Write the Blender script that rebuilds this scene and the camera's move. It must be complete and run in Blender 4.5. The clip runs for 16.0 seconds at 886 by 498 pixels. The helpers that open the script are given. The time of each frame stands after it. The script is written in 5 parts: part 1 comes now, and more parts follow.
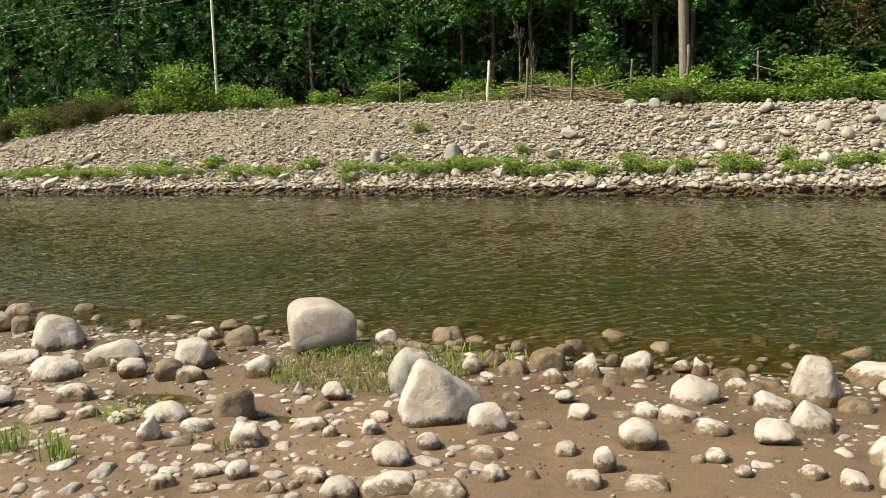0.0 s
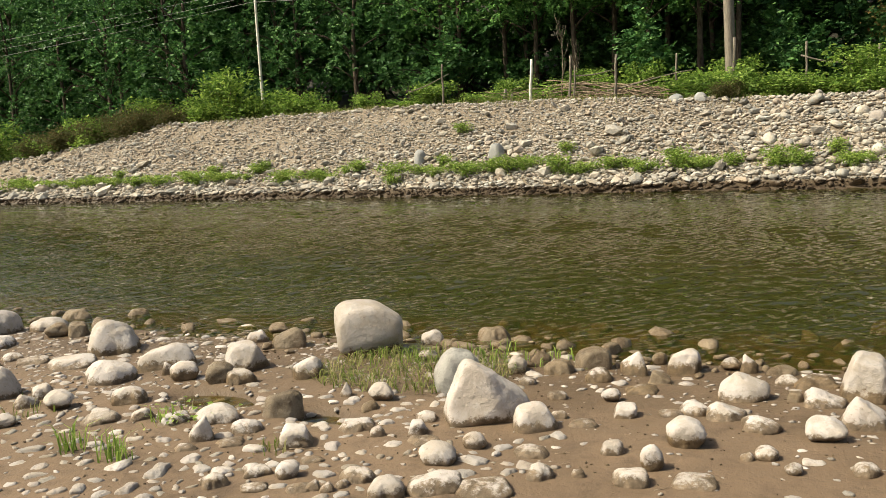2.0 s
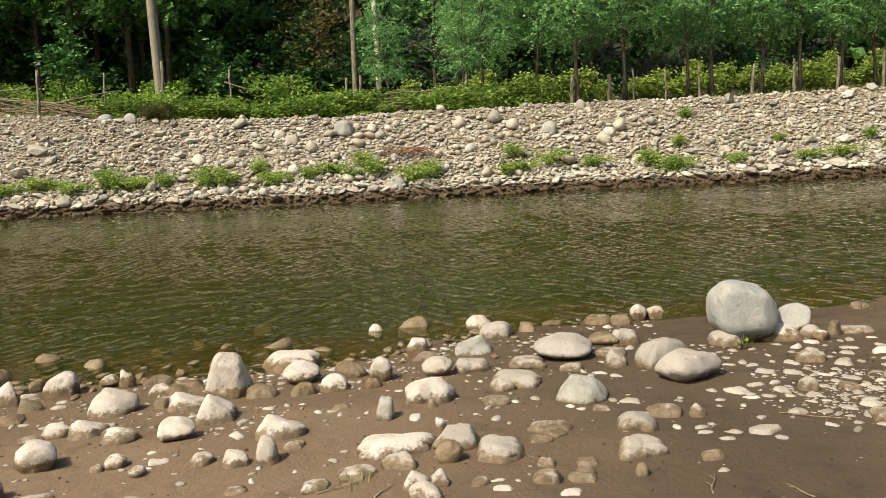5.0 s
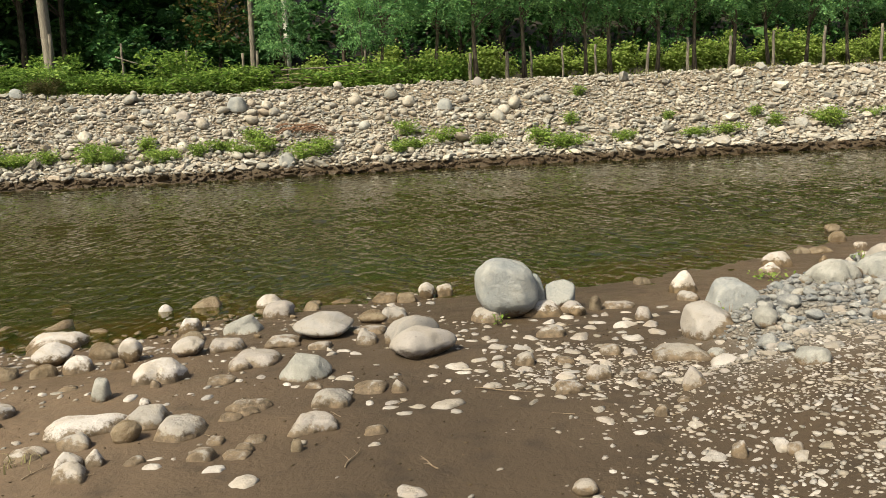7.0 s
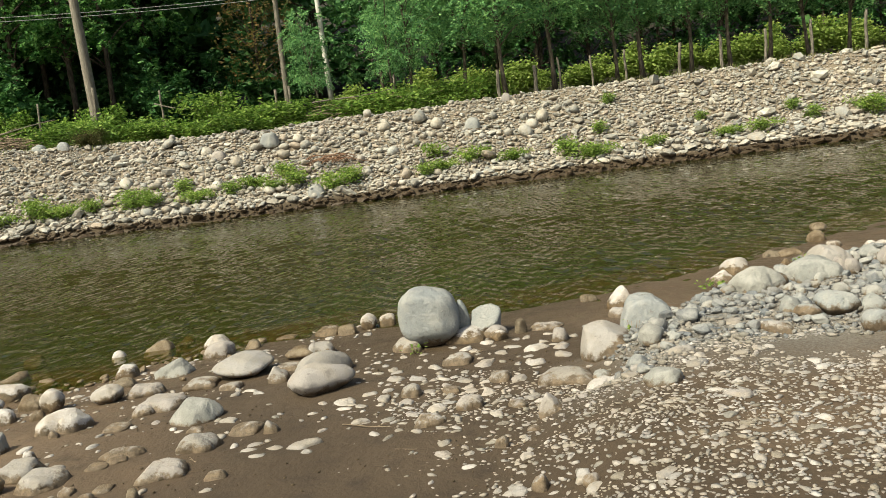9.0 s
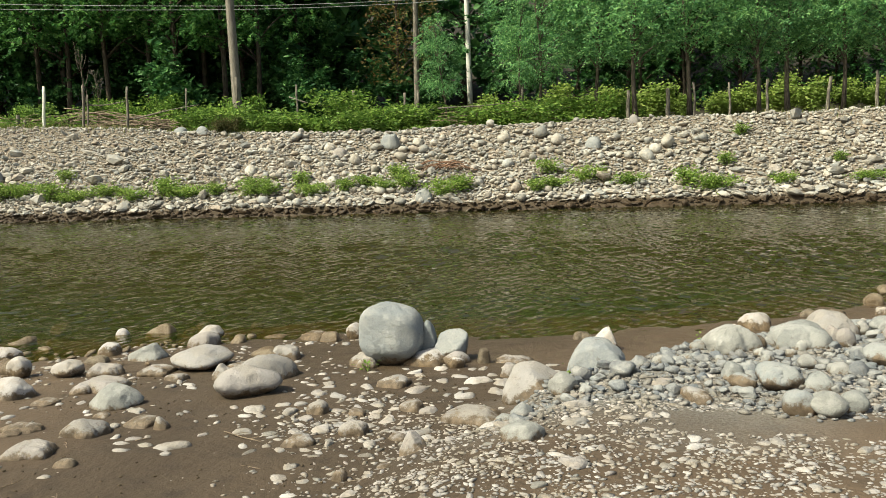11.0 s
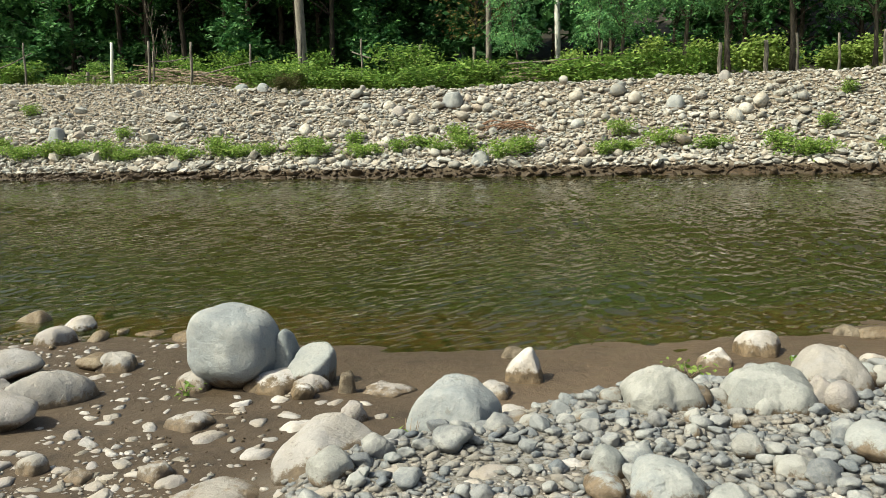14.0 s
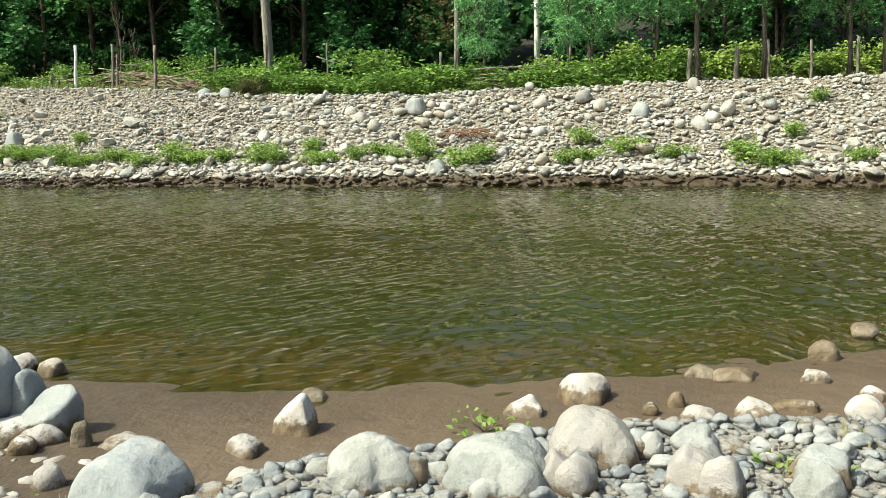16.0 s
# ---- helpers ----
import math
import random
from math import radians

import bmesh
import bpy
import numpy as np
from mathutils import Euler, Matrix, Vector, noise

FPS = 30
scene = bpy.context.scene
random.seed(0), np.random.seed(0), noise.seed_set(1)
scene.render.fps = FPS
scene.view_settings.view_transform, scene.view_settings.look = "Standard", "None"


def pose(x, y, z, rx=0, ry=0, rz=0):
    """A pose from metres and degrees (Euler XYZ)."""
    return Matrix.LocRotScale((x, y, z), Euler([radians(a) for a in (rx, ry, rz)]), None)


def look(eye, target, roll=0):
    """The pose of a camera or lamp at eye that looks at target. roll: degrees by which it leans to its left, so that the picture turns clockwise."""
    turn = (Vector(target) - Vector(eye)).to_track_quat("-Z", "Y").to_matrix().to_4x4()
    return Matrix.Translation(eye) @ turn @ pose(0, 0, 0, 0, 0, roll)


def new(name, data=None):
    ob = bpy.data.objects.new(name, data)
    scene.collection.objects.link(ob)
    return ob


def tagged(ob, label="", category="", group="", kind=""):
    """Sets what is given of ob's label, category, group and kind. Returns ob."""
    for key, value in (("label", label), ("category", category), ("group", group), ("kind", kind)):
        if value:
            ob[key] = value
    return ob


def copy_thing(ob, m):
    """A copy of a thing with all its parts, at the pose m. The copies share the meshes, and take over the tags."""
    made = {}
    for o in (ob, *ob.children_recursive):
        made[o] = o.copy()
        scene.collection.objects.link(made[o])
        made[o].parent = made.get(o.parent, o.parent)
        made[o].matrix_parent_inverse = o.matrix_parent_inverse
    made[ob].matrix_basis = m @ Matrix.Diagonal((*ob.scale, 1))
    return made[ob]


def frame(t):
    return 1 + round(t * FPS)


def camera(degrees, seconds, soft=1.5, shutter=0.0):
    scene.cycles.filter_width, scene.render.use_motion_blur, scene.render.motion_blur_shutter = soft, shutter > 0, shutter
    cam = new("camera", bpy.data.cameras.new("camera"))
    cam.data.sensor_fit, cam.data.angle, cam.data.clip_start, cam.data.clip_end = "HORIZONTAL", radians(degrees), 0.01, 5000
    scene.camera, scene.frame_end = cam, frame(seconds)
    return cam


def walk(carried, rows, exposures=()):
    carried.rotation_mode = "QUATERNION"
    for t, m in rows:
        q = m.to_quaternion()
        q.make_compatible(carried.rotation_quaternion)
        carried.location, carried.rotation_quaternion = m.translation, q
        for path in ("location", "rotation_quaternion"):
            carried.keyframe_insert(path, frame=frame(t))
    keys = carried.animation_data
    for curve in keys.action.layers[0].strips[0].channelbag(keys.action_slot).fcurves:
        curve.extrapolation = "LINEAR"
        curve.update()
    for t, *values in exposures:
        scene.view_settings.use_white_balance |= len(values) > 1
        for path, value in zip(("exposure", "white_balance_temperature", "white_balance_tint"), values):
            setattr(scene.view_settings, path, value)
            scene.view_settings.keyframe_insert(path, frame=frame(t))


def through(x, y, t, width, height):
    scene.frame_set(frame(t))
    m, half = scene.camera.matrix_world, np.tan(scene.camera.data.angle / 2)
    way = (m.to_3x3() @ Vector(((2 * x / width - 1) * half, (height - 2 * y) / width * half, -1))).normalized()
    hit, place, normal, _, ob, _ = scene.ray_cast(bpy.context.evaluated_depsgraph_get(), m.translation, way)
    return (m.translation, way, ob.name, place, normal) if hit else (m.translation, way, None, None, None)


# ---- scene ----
cam = camera(54.2, 16.0, soft=0.8)
PATH = [
    (0, (1.005, 0.074, 1.675), (0.03, 1.8, 1.411), -2.2),
    (0.5, (0.997, 0.046, 1.676), (-0.149, 1.666, 1.426), -2.2),
    (1, (1.003, 0.063, 1.673), (-0.145, 1.681, 1.42), -2.6),
    (1.5, (1.008, 0.065, 1.675), (-0.125, 1.694, 1.422), -3.0),
    (2, (1.033, 0.057, 1.68), (-0.033, 1.729, 1.422), -3.6),
    (2.5, (1.111, 0.079, 1.683), (0.339, 1.903, 1.404), -3.4),
    (3, (1.223, 0.104, 1.672), (0.767, 2.029, 1.378), -4.0),
    (3.5, (1.296, 0.116, 1.661), (0.965, 2.066, 1.361), -4.4),
    (4, (1.325, 0.124, 1.649), (1.162, 2.095, 1.352), -3.5),
    (6.5, (2.602, -0.192, 1.643), (2.789, 1.782, 1.388), -2.9),
    (7, (2.934, -0.159, 1.625), (3.141, 1.801, 1.289), -2.5),
    (7.5, (3.268, -0.281, 1.661), (3.538, 1.684, 1.399), -3.1),
    (8, (3.545, -0.324, 1.689), (3.672, 1.659, 1.458), -5.8),
    (8.5, (3.848, -0.211, 1.675), (3.966, 1.761, 1.366), -5.5),
    (9, (4.142, -0.231, 1.624), (4.167, 1.749, 1.34), -7.2),
    (11.5, (5.656, 0.395, 1.496), (5.304, 2.35, 1.263), -1.4),
    (12, (5.79, 0.862, 1.441), (5.521, 2.83, 1.208), -2.6),
    (12.5, (5.953, 1.143, 1.444), (5.577, 3.096, 1.235), -3.2),
    (13, (6.055, 1.529, 1.42), (5.297, 3.373, 1.258), -3.1),
    (13.5, (6.218, 1.835, 1.431), (5.438, 3.659, 1.175), -2.6),
    (14, (6.496, 2.067, 1.439), (5.909, 3.953, 1.129), -1.8),
    (14.5, (6.679, 2.304, 1.454), (6.175, 4.208, 1.107), -1.3),
    (15, (6.864, 2.549, 1.489), (6.347, 4.45, 1.143), -0.9),
    (15.5, (7.111, 2.785, 1.47), (6.535, 4.677, 1.174), -0.9),
    (16, (7.386, 3.016, 1.422), (6.786, 4.901, 1.126), -1.4),
]
EXPOSURES = [(0.0, 0.64, 7150, 2), (4.0, 0.62, 7150, 4), (7.0, 0.49, 6950, 1), (9.0, 0.50, 6750, -3), (12.5, 0.63, 6400, -4), (15.0, 0.68, 6250, -5), (15.5, 0.88, 6200, -6), (16.0, 0.98, 6100, -7)]
walk(cam, [(t, look(eye, target, roll)) for t, eye, target, roll in PATH], EXPOSURES)

# ---------- light ----------
SUN_AZIMUTH, SUN_HEIGHT = 232.0, 52.0
world = bpy.data.worlds.new("sky")
scene.world = world
world.use_nodes = True
sky_tree = world.node_tree
sky = sky_tree.nodes.new("ShaderNodeTexSky")
sky.sky_type, sky.sun_disc = "NISHITA", False
sky.sun_elevation, sky.sun_rotation = radians(SUN_HEIGHT), radians(SUN_AZIMUTH)
sky.air_density, sky.dust_density = 1.0, 6.0
sky.ozone_density = 0.5
back = sky_tree.nodes["Background"]
back.inputs["Strength"].default_value = 0.115
sky_tree.links.new(sky.outputs["Color"], back.inputs["Color"])
sun = new("sun", bpy.data.lights.new("sun", "SUN"))
sun.data.energy, sun.data.angle, sun.data.color = 4.5, radians(1.0), (1.0, 0.93, 0.81)
az = radians(SUN_AZIMUTH)
toward = Vector((math.sin(az) * math.cos(radians(SUN_HEIGHT)), math.cos(az) * math.cos(radians(SUN_HEIGHT)), math.sin(radians(SUN_HEIGHT))))
sun.matrix_world = look(toward * 50, (0, 0, 0))


# ---------- materials ----------
class Mat:
    """A small builder of node materials."""

    def __init__(self, name, rough=0.8, spec=0.3):
        self.m = bpy.data.materials.new(name)
        self.m.use_nodes = True
        self.t = self.m.node_tree
        self.b = self.t.nodes["Principled BSDF"]
        self.b.inputs["Roughness"].default_value = rough
        self.b.inputs["Specular IOR Level"].default_value = spec
        self.geo = self.t.nodes.new("ShaderNodeNewGeometry")

    def node(self, kind):
        return self.t.nodes.new(kind)

    def link(self, a, b):
        self.t.links.new(a, b)

    def set(self, socket, v):
        if isinstance(v, bpy.types.NodeSocket):
            self.link(v, socket)
        else:
            socket.default_value = v

    def where(self, scale=(1, 1, 1), turn=0.0):
        n = self.node("ShaderNodeMapping")
        self.link(self.geo.outputs["Position"], n.inputs["Vector"])
        n.inputs["Scale"].default_value = scale
        n.inputs["Rotation"].default_value = (0, 0, radians(turn))
        return n.outputs["Vector"]

    def noise(self, scale, detail=4.0, rough=0.55, vector=None, distort=0.0):
        n = self.node("ShaderNodeTexNoise")
        n.inputs["Scale"].default_value, n.inputs["Detail"].default_value = scale, detail
        n.inputs["Roughness"].default_value, n.inputs["Distortion"].default_value = rough, distort
        self.link(vector or self.geo.outputs["Position"], n.inputs["Vector"])
        return n.outputs["Fac"]

    def ramp(self, fac, *stops):
        n = self.node("ShaderNodeValToRGB")
        self.link(fac, n.inputs["Fac"])
        e = n.color_ramp.elements
        while len(e) < len(stops):
            e.new(0.5)
        for el, (at, c) in zip(e, stops):
            el.position = at
            el.color = (*c, 1) if isinstance(c, tuple) else (c, c, c, 1)
        return n.outputs["Color"]

    def mix(self, fac, a, b, blend="MIX"):
        n = self.node("ShaderNodeMix")
        n.data_type, n.blend_type = "RGBA", blend
        self.set(n.inputs[0], fac)
        self.set(n.inputs[6], (*a, 1) if isinstance(a, tuple) else a)
        self.set(n.inputs[7], (*b, 1) if isinstance(b, tuple) else b)
        return n.outputs[2]

    def math(self, op, a, b=0.0, clamp=False):
        n = self.node("ShaderNodeMath")
        n.operation, n.use_clamp = op, clamp
        self.set(n.inputs[0], a)
        self.set(n.inputs[1], b)
        return n.outputs[0]

    def axis(self, which):
        n = self.node("ShaderNodeSeparateXYZ")
        self.link(self.geo.outputs["Position"], n.inputs[0])
        return n.outputs[which]

    def between(self, v, a, b):
        n = self.node("ShaderNodeMapRange")
        n.interpolation_type = "SMOOTHSTEP"
        self.set(n.inputs["Value"], v)
        n.inputs["From Min"].default_value, n.inputs["From Max"].default_value = a, b
        return n.outputs["Result"]

    def colour(self, c):
        self.set(self.b.inputs["Base Color"], (*c, 1) if isinstance(c, tuple) else c)
        return self

    def rough(self, v):
        self.set(self.b.inputs["Roughness"], v)
        return self

    def bump(self, height, strength=0.5, distance=0.02):
        n = self.node("ShaderNodeBump")
        n.inputs["Strength"].default_value, n.inputs["Distance"].default_value = strength, distance
        self.link(height, n.inputs["Height"])
        self.link(n.outputs["Normal"], self.b.inputs["Normal"])
        return self


def random_of(m, island):
    return m.geo.outputs["Random Per Island"] if island else m.node("ShaderNodeObjectInfo").outputs["Random"]


def stone_material(name, palette, island=False, wet_below=None, wet_colour=(0.06, 0.038, 0.02), fine=1.0, mud_to=None, mud_colour=(0.092, 0.067, 0.044), crust=(0.24, 0.19, 0.13)):
    """Stone in several tones. wet_below: the height of a wet line; mud_to: how far above its foot a stone is coated with mud."""
    m = Mat(name, 0.85, 0.25)
    step = 1.0 / (len(palette) - 1)
    tone = m.ramp(random_of(m, island), *[(n * step, c) for n, c in enumerate(palette)])
    blotch = m.noise(6 * fine, 6, 0.66, distort=0.4)
    grain = m.noise(140 * fine, 3, 0.6)
    pits = m.noise(32 * fine, 6, 0.72)
    base = m.mix(m.between(blotch, 0.42, 0.60), tone, m.mix(0.45, tone, crust))
    base = m.mix(m.between(pits, 0.57, 0.72), base, m.mix(0.62, base, (0.10, 0.085, 0.07)))
    base = m.mix(m.math("MULTIPLY", m.between(grain, 0.35, 0.7), 0.16), base, m.mix(0.5, base, (0.62, 0.58, 0.52)))
    rough = 0.85
    if wet_below is not None or mud_to is not None:
        if mud_to is not None:
            rise = m.node("ShaderNodeAttribute")
            rise.attribute_name = "rise"
            level, edge = rise.outputs["Fac"], mud_to
        else:
            level, edge = m.axis(2), wet_below
        if mud_to is not None:
            level = m.math("SUBTRACT", level, m.math("MULTIPLY", m.node("ShaderNodeObjectInfo").outputs["Random"], 0.018))
        ragged = m.math("MULTIPLY", m.math("SUBTRACT", m.noise(17, 7, 0.72), 0.5), 0.19 if mud_to is not None else 0.22)
        dry = m.between(m.math("ADD", level, ragged), edge - 0.012, edge + 0.02)
        stain = m.mix(m.between(m.noise(22, 5), 0.35, 0.7), mud_colour if mud_to is not None else wet_colour, tuple(1.9 * v for v in (mud_colour if mud_to is not None else wet_colour)))
        base = m.mix(dry, stain, base)
        rough = m.math("ADD", m.math("MULTIPLY", dry, 0.35), 0.5)
    m.colour(base).rough(rough)
    m.bump(m.mix(0.06, m.mix(0.6, pits, m.noise(9 * fine, 7, 0.64)), grain), 0.9, 0.030)
    return m.m


PALE = ((0.364, 0.331, 0.309), (0.421, 0.387, 0.370), (0.312, 0.281, 0.258), (0.447, 0.411, 0.391), (0.385, 0.343, 0.319))
GREY = ((0.180, 0.177, 0.163), (0.225, 0.216, 0.195), (0.156, 0.161, 0.157), (0.239, 0.216, 0.189), (0.195, 0.194, 0.181))
SLATE = ((0.177, 0.187, 0.187), (0.214, 0.221, 0.226), (0.192, 0.196, 0.193))
MIXED = ((0.314, 0.290, 0.254), (0.179, 0.179, 0.169), (0.438, 0.413, 0.370), (0.256, 0.224, 0.185), (0.350, 0.343, 0.319), (0.133, 0.128, 0.120), (0.455, 0.421, 0.370), (0.304, 0.247, 0.199), (0.238, 0.240, 0.232), (0.379, 0.338, 0.287))
GRAVEL = ((0.139, 0.143, 0.149), (0.175, 0.176, 0.176), (0.111, 0.120, 0.134), (0.160, 0.153, 0.147), (0.197, 0.194, 0.192), (0.124, 0.134, 0.142))
stone_pale = stone_material("pale_stone", PALE, mud_to=0.022)
BUFF = ((0.242, 0.214, 0.199), (0.277, 0.248, 0.233), (0.212, 0.194, 0.180), (0.292, 0.266, 0.249), (0.248, 0.230, 0.220))
stone_buff = stone_material("buff_stone", BUFF, mud_to=0.024, crust=(0.24, 0.205, 0.165))
stone_grey = stone_material("grey_stone", GREY, mud_to=0.0, crust=(0.36, 0.345, 0.32))
stone_slate = stone_material("blue_grey_stone", SLATE, mud_to=0.045, crust=(0.31, 0.295, 0.265), fine=0.8)
stone_muddy = stone_material("muddy_stone", PALE, mud_to=0.05, mud_colour=(0.082, 0.057, 0.033))
stone_wet = stone_material("wet_stone", ((0.085, 0.055, 0.028), (0.13, 0.088, 0.047), (0.07, 0.05, 0.03)), fine=1.2)
stone_wet.node_tree.nodes["Principled BSDF"].inputs["Roughness"].default_value = 0.45
stone_bank = stone_material("bank_stone", MIXED, wet_below=0.20, wet_colour=(0.035, 0.023, 0.013))
stone_bank_many = stone_material("bank_stones", MIXED, island=True, wet_below=0.20, wet_colour=(0.035, 0.023, 0.013))
stone_gravel = stone_material("gravel_stone", GRAVEL, crust=(0.42, 0.40, 0.36))
stone_gravel_many = stone_material("gravel_stones", GRAVEL, island=True)
stone_flat = stone_material("flat_stone", (*BUFF, *PALE[:3]))
stone_chips = stone_material("pebbles", (*BUFF, *PALE[:2], (0.150, 0.130, 0.108), (0.205, 0.195, 0.180)), island=True)


def ground_material():
    m = Mat("earth", 0.85, 0.3)
    x, y, z = m.axis(0), m.axis(1), m.axis(2)
    wide, mid, fine = m.noise(0.9, 4), m.noise(5, 5, 0.6), m.noise(45, 4, 0.65)
    mud = m.mix(m.between(wide, 0.35, 0.65), (0.132, 0.089, 0.057), (0.166, 0.114, 0.075))
    mud = m.mix(m.between(mid, 0.5, 0.75), mud, (0.092, 0.063, 0.042))
    mud = m.mix(m.math("MULTIPLY", m.between(fine, 0.55, 0.75), 0.5), mud, (0.06, 0.043, 0.03))
    drift = m.math("ADD", x, m.math("MULTIPLY", m.math("SUBTRACT", wide, 0.5), 2.5))
    # mud gets darker between drift 1 and 3, partly paler again past 4.6
    dark_stretch = m.math("MULTIPLY", m.between(drift, 1.0, 3.0), m.math("SUBTRACT", 1.0, m.math("MULTIPLY", m.between(drift, 4.6, 6.2), 0.6)))
    mud = m.mix(dark_stretch, m.mix(1.0, mud, (0.82, 0.82, 0.81), "MULTIPLY"), m.mix(1.0, mud, (0.36, 0.36, 0.345), "MULTIPLY"))
    bar = m.node("ShaderNodeAttribute")
    bar.attribute_name = "gravel"
    grit = m.mix(m.between(m.noise(70, 3, 0.6), 0.38, 0.62), (0.115, 0.105, 0.09), (0.25, 0.245, 0.23))
    mud = m.mix(bar.outputs["Fac"], mud, grit)
    damp = m.between(m.math("ADD", z, m.math("MULTIPLY", m.math("SUBTRACT", mid, 0.5), 0.10)), 0.0, 0.075)
    mud = m.mix(damp, m.mix(0.55, mud, (0.06, 0.04, 0.022)), mud)
    silt = m.mix(m.between(mid, 0.4, 0.65), (0.110, 0.062, 0.027), (0.062, 0.036, 0.016))
    # darker, greener deep bed: light lost in the water is painted in by depth
    deep_bed = m.mix(m.between(mid, 0.35, 0.65), (0.050, 0.050, 0.016), (0.030, 0.033, 0.011))
    bed = m.mix(m.between(m.math("ADD", z, m.math("MULTIPLY", m.math("SUBTRACT", wide, 0.5), 0.2)), -0.42, -0.10), deep_bed, silt)
    soil = m.mix(m.between(mid, 0.35, 0.7), (0.165, 0.130, 0.094), (0.118, 0.094, 0.068))
    soil = m.mix(m.between(fine, 0.45, 0.7), soil, (0.215, 0.180, 0.140))
    # leaf litter and dark soil, with the shade under trees and vines painted in
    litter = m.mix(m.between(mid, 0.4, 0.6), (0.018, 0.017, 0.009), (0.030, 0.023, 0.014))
    shore_side = m.mix(m.between(z, -0.03, 0.005), bed, mud)
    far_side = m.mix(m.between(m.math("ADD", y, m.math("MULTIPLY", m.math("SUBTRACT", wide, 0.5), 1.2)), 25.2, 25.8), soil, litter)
    far_side = m.mix(m.between(z, 0.12, 0.3), (0.05, 0.035, 0.02), far_side)
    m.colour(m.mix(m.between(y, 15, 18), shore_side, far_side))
    m.rough(m.math("ADD", m.math("MULTIPLY", damp, 0.35), 0.5))
    m.bump(m.mix(0.25, m.noise(11, 6, 0.62), fine), 0.75, 0.03)
    return m.m


def water_material():
    m = Mat("river_water")
    t = m.t
    t.nodes.remove(m.b)
    out = t.nodes["Material Output"]
    # two trains of short wind waves that cross, broken into patches
    height = None
    for turn, length, high, size in ((60, 0.13, 0.0054, 1.0), (-56, 0.15, 0.0058, 0.8), (46, 0.19, 0.0066, 0.6), (-70, 0.10, 0.0036, 1.5), (78, 0.26, 0.0062, 0.5), (-38, 0.085, 0.0024, 1.7)):
        wave = m.node("ShaderNodeTexWave")
        wave.wave_type, wave.bands_direction, wave.wave_profile = "BANDS", "X", "SIN"
        wave.inputs["Scale"].default_value = 0.314 / length
        wave.inputs["Distortion"].default_value, wave.inputs["Detail"].default_value = 2.6, 2.0
        wave.inputs["Detail Scale"].default_value, wave.inputs["Detail Roughness"].default_value = 0.7, 0.5
        spin = m.node("ShaderNodeMapping")
        spin.vector_type = "TEXTURE"
        spin.inputs["Rotation"].default_value = (0, 0, radians(90 - turn))
        m.link(m.geo.outputs["Position"], spin.inputs["Vector"])
        m.link(spin.outputs["Vector"], wave.inputs["Vector"])
        patch = m.between(m.noise(size, 3, 0.6, m.where((1, 0.6, 1), 20 * turn)), 0.32, 0.66)
        part = m.math("MULTIPLY", m.math("MULTIPLY", wave.outputs["Fac"], patch), high)
        height = part if height is None else m.math("ADD", height, part)
    height = m.math("MULTIPLY", height, m.math("SUBTRACT", 1.0, m.math("MULTIPLY", m.between(m.axis(1), 9, 20), 0.45)))
    bump = m.node("ShaderNodeBump")
    bump.inputs["Strength"].default_value, bump.inputs["Distance"].default_value = 1.0, 1.0
    m.link(height, bump.inputs["Height"])
    clear = m.node("ShaderNodeBsdfTransparent")
    clear.inputs["Color"].default_value = (0.82, 0.71, 0.47, 1)
    haze = m.node("ShaderNodeBsdfDiffuse")
    haze.inputs["Color"].default_value = (0.046, 0.057, 0.013, 1)
    body = m.node("ShaderNodeMixShader")
    body.inputs[0].default_value = 0.28
    m.link(clear.outputs[0], body.inputs[1])
    m.link(haze.outputs[0], body.inputs[2])
    gloss = m.node("ShaderNodeBsdfGlossy")
    gloss.inputs["Roughness"].default_value = 0.0
    m.link(bump.outputs[0], gloss.inputs["Normal"])
    fresnel = m.node("ShaderNodeFresnel")
    fresnel.inputs["IOR"].default_value = 1.44
    m.link(bump.outputs[0], fresnel.inputs["Normal"])
    top = m.node("ShaderNodeMixShader")
    m.link(fresnel.outputs[0], top.inputs[0])
    m.link(body.outputs[0], top.inputs[1])
    m.link(gloss.outputs[0], top.inputs[2])
    m.link(top.outputs[0], out.inputs["Surface"])
    return m.m


def leaf_material(name, *tones, through=0.42, rough=0.5):
    m = Mat(name, rough, 0.15)
    step = 1.0 / (len(tones) - 1)
    c = m.ramp(m.geo.outputs["Random Per Island"], *[(n * step, v) for n, v in enumerate(tones)])
    c = m.mix(m.between(m.noise(0.8, 3), 0.35, 0.65), c, m.mix(0.4, c, tones[0]))
    m.colour(c)
    out = m.t.nodes["Material Output"]
    glow = m.node("ShaderNodeBsdfTranslucent")
    m.link(c, glow.inputs["Color"])
    mix = m.node("ShaderNodeMixShader")
    mix.inputs[0].default_value = through
    m.link(m.b.outputs[0], mix.inputs[1])
    m.link(glow.outputs[0], mix.inputs[2])
    m.link(mix.outputs[0], out.inputs["Surface"])
    return m.m


def bark_material(name, a, b, rough=0.9):
    m = Mat(name, rough, 0.2)
    streak = m.noise(1.0, 5, 0.6, m.where((30, 30, 5)))
    m.colour(m.mix(m.between(streak, 0.35, 0.65), a, b))
    m.bump(streak, 0.6, 0.01)
    return m.m


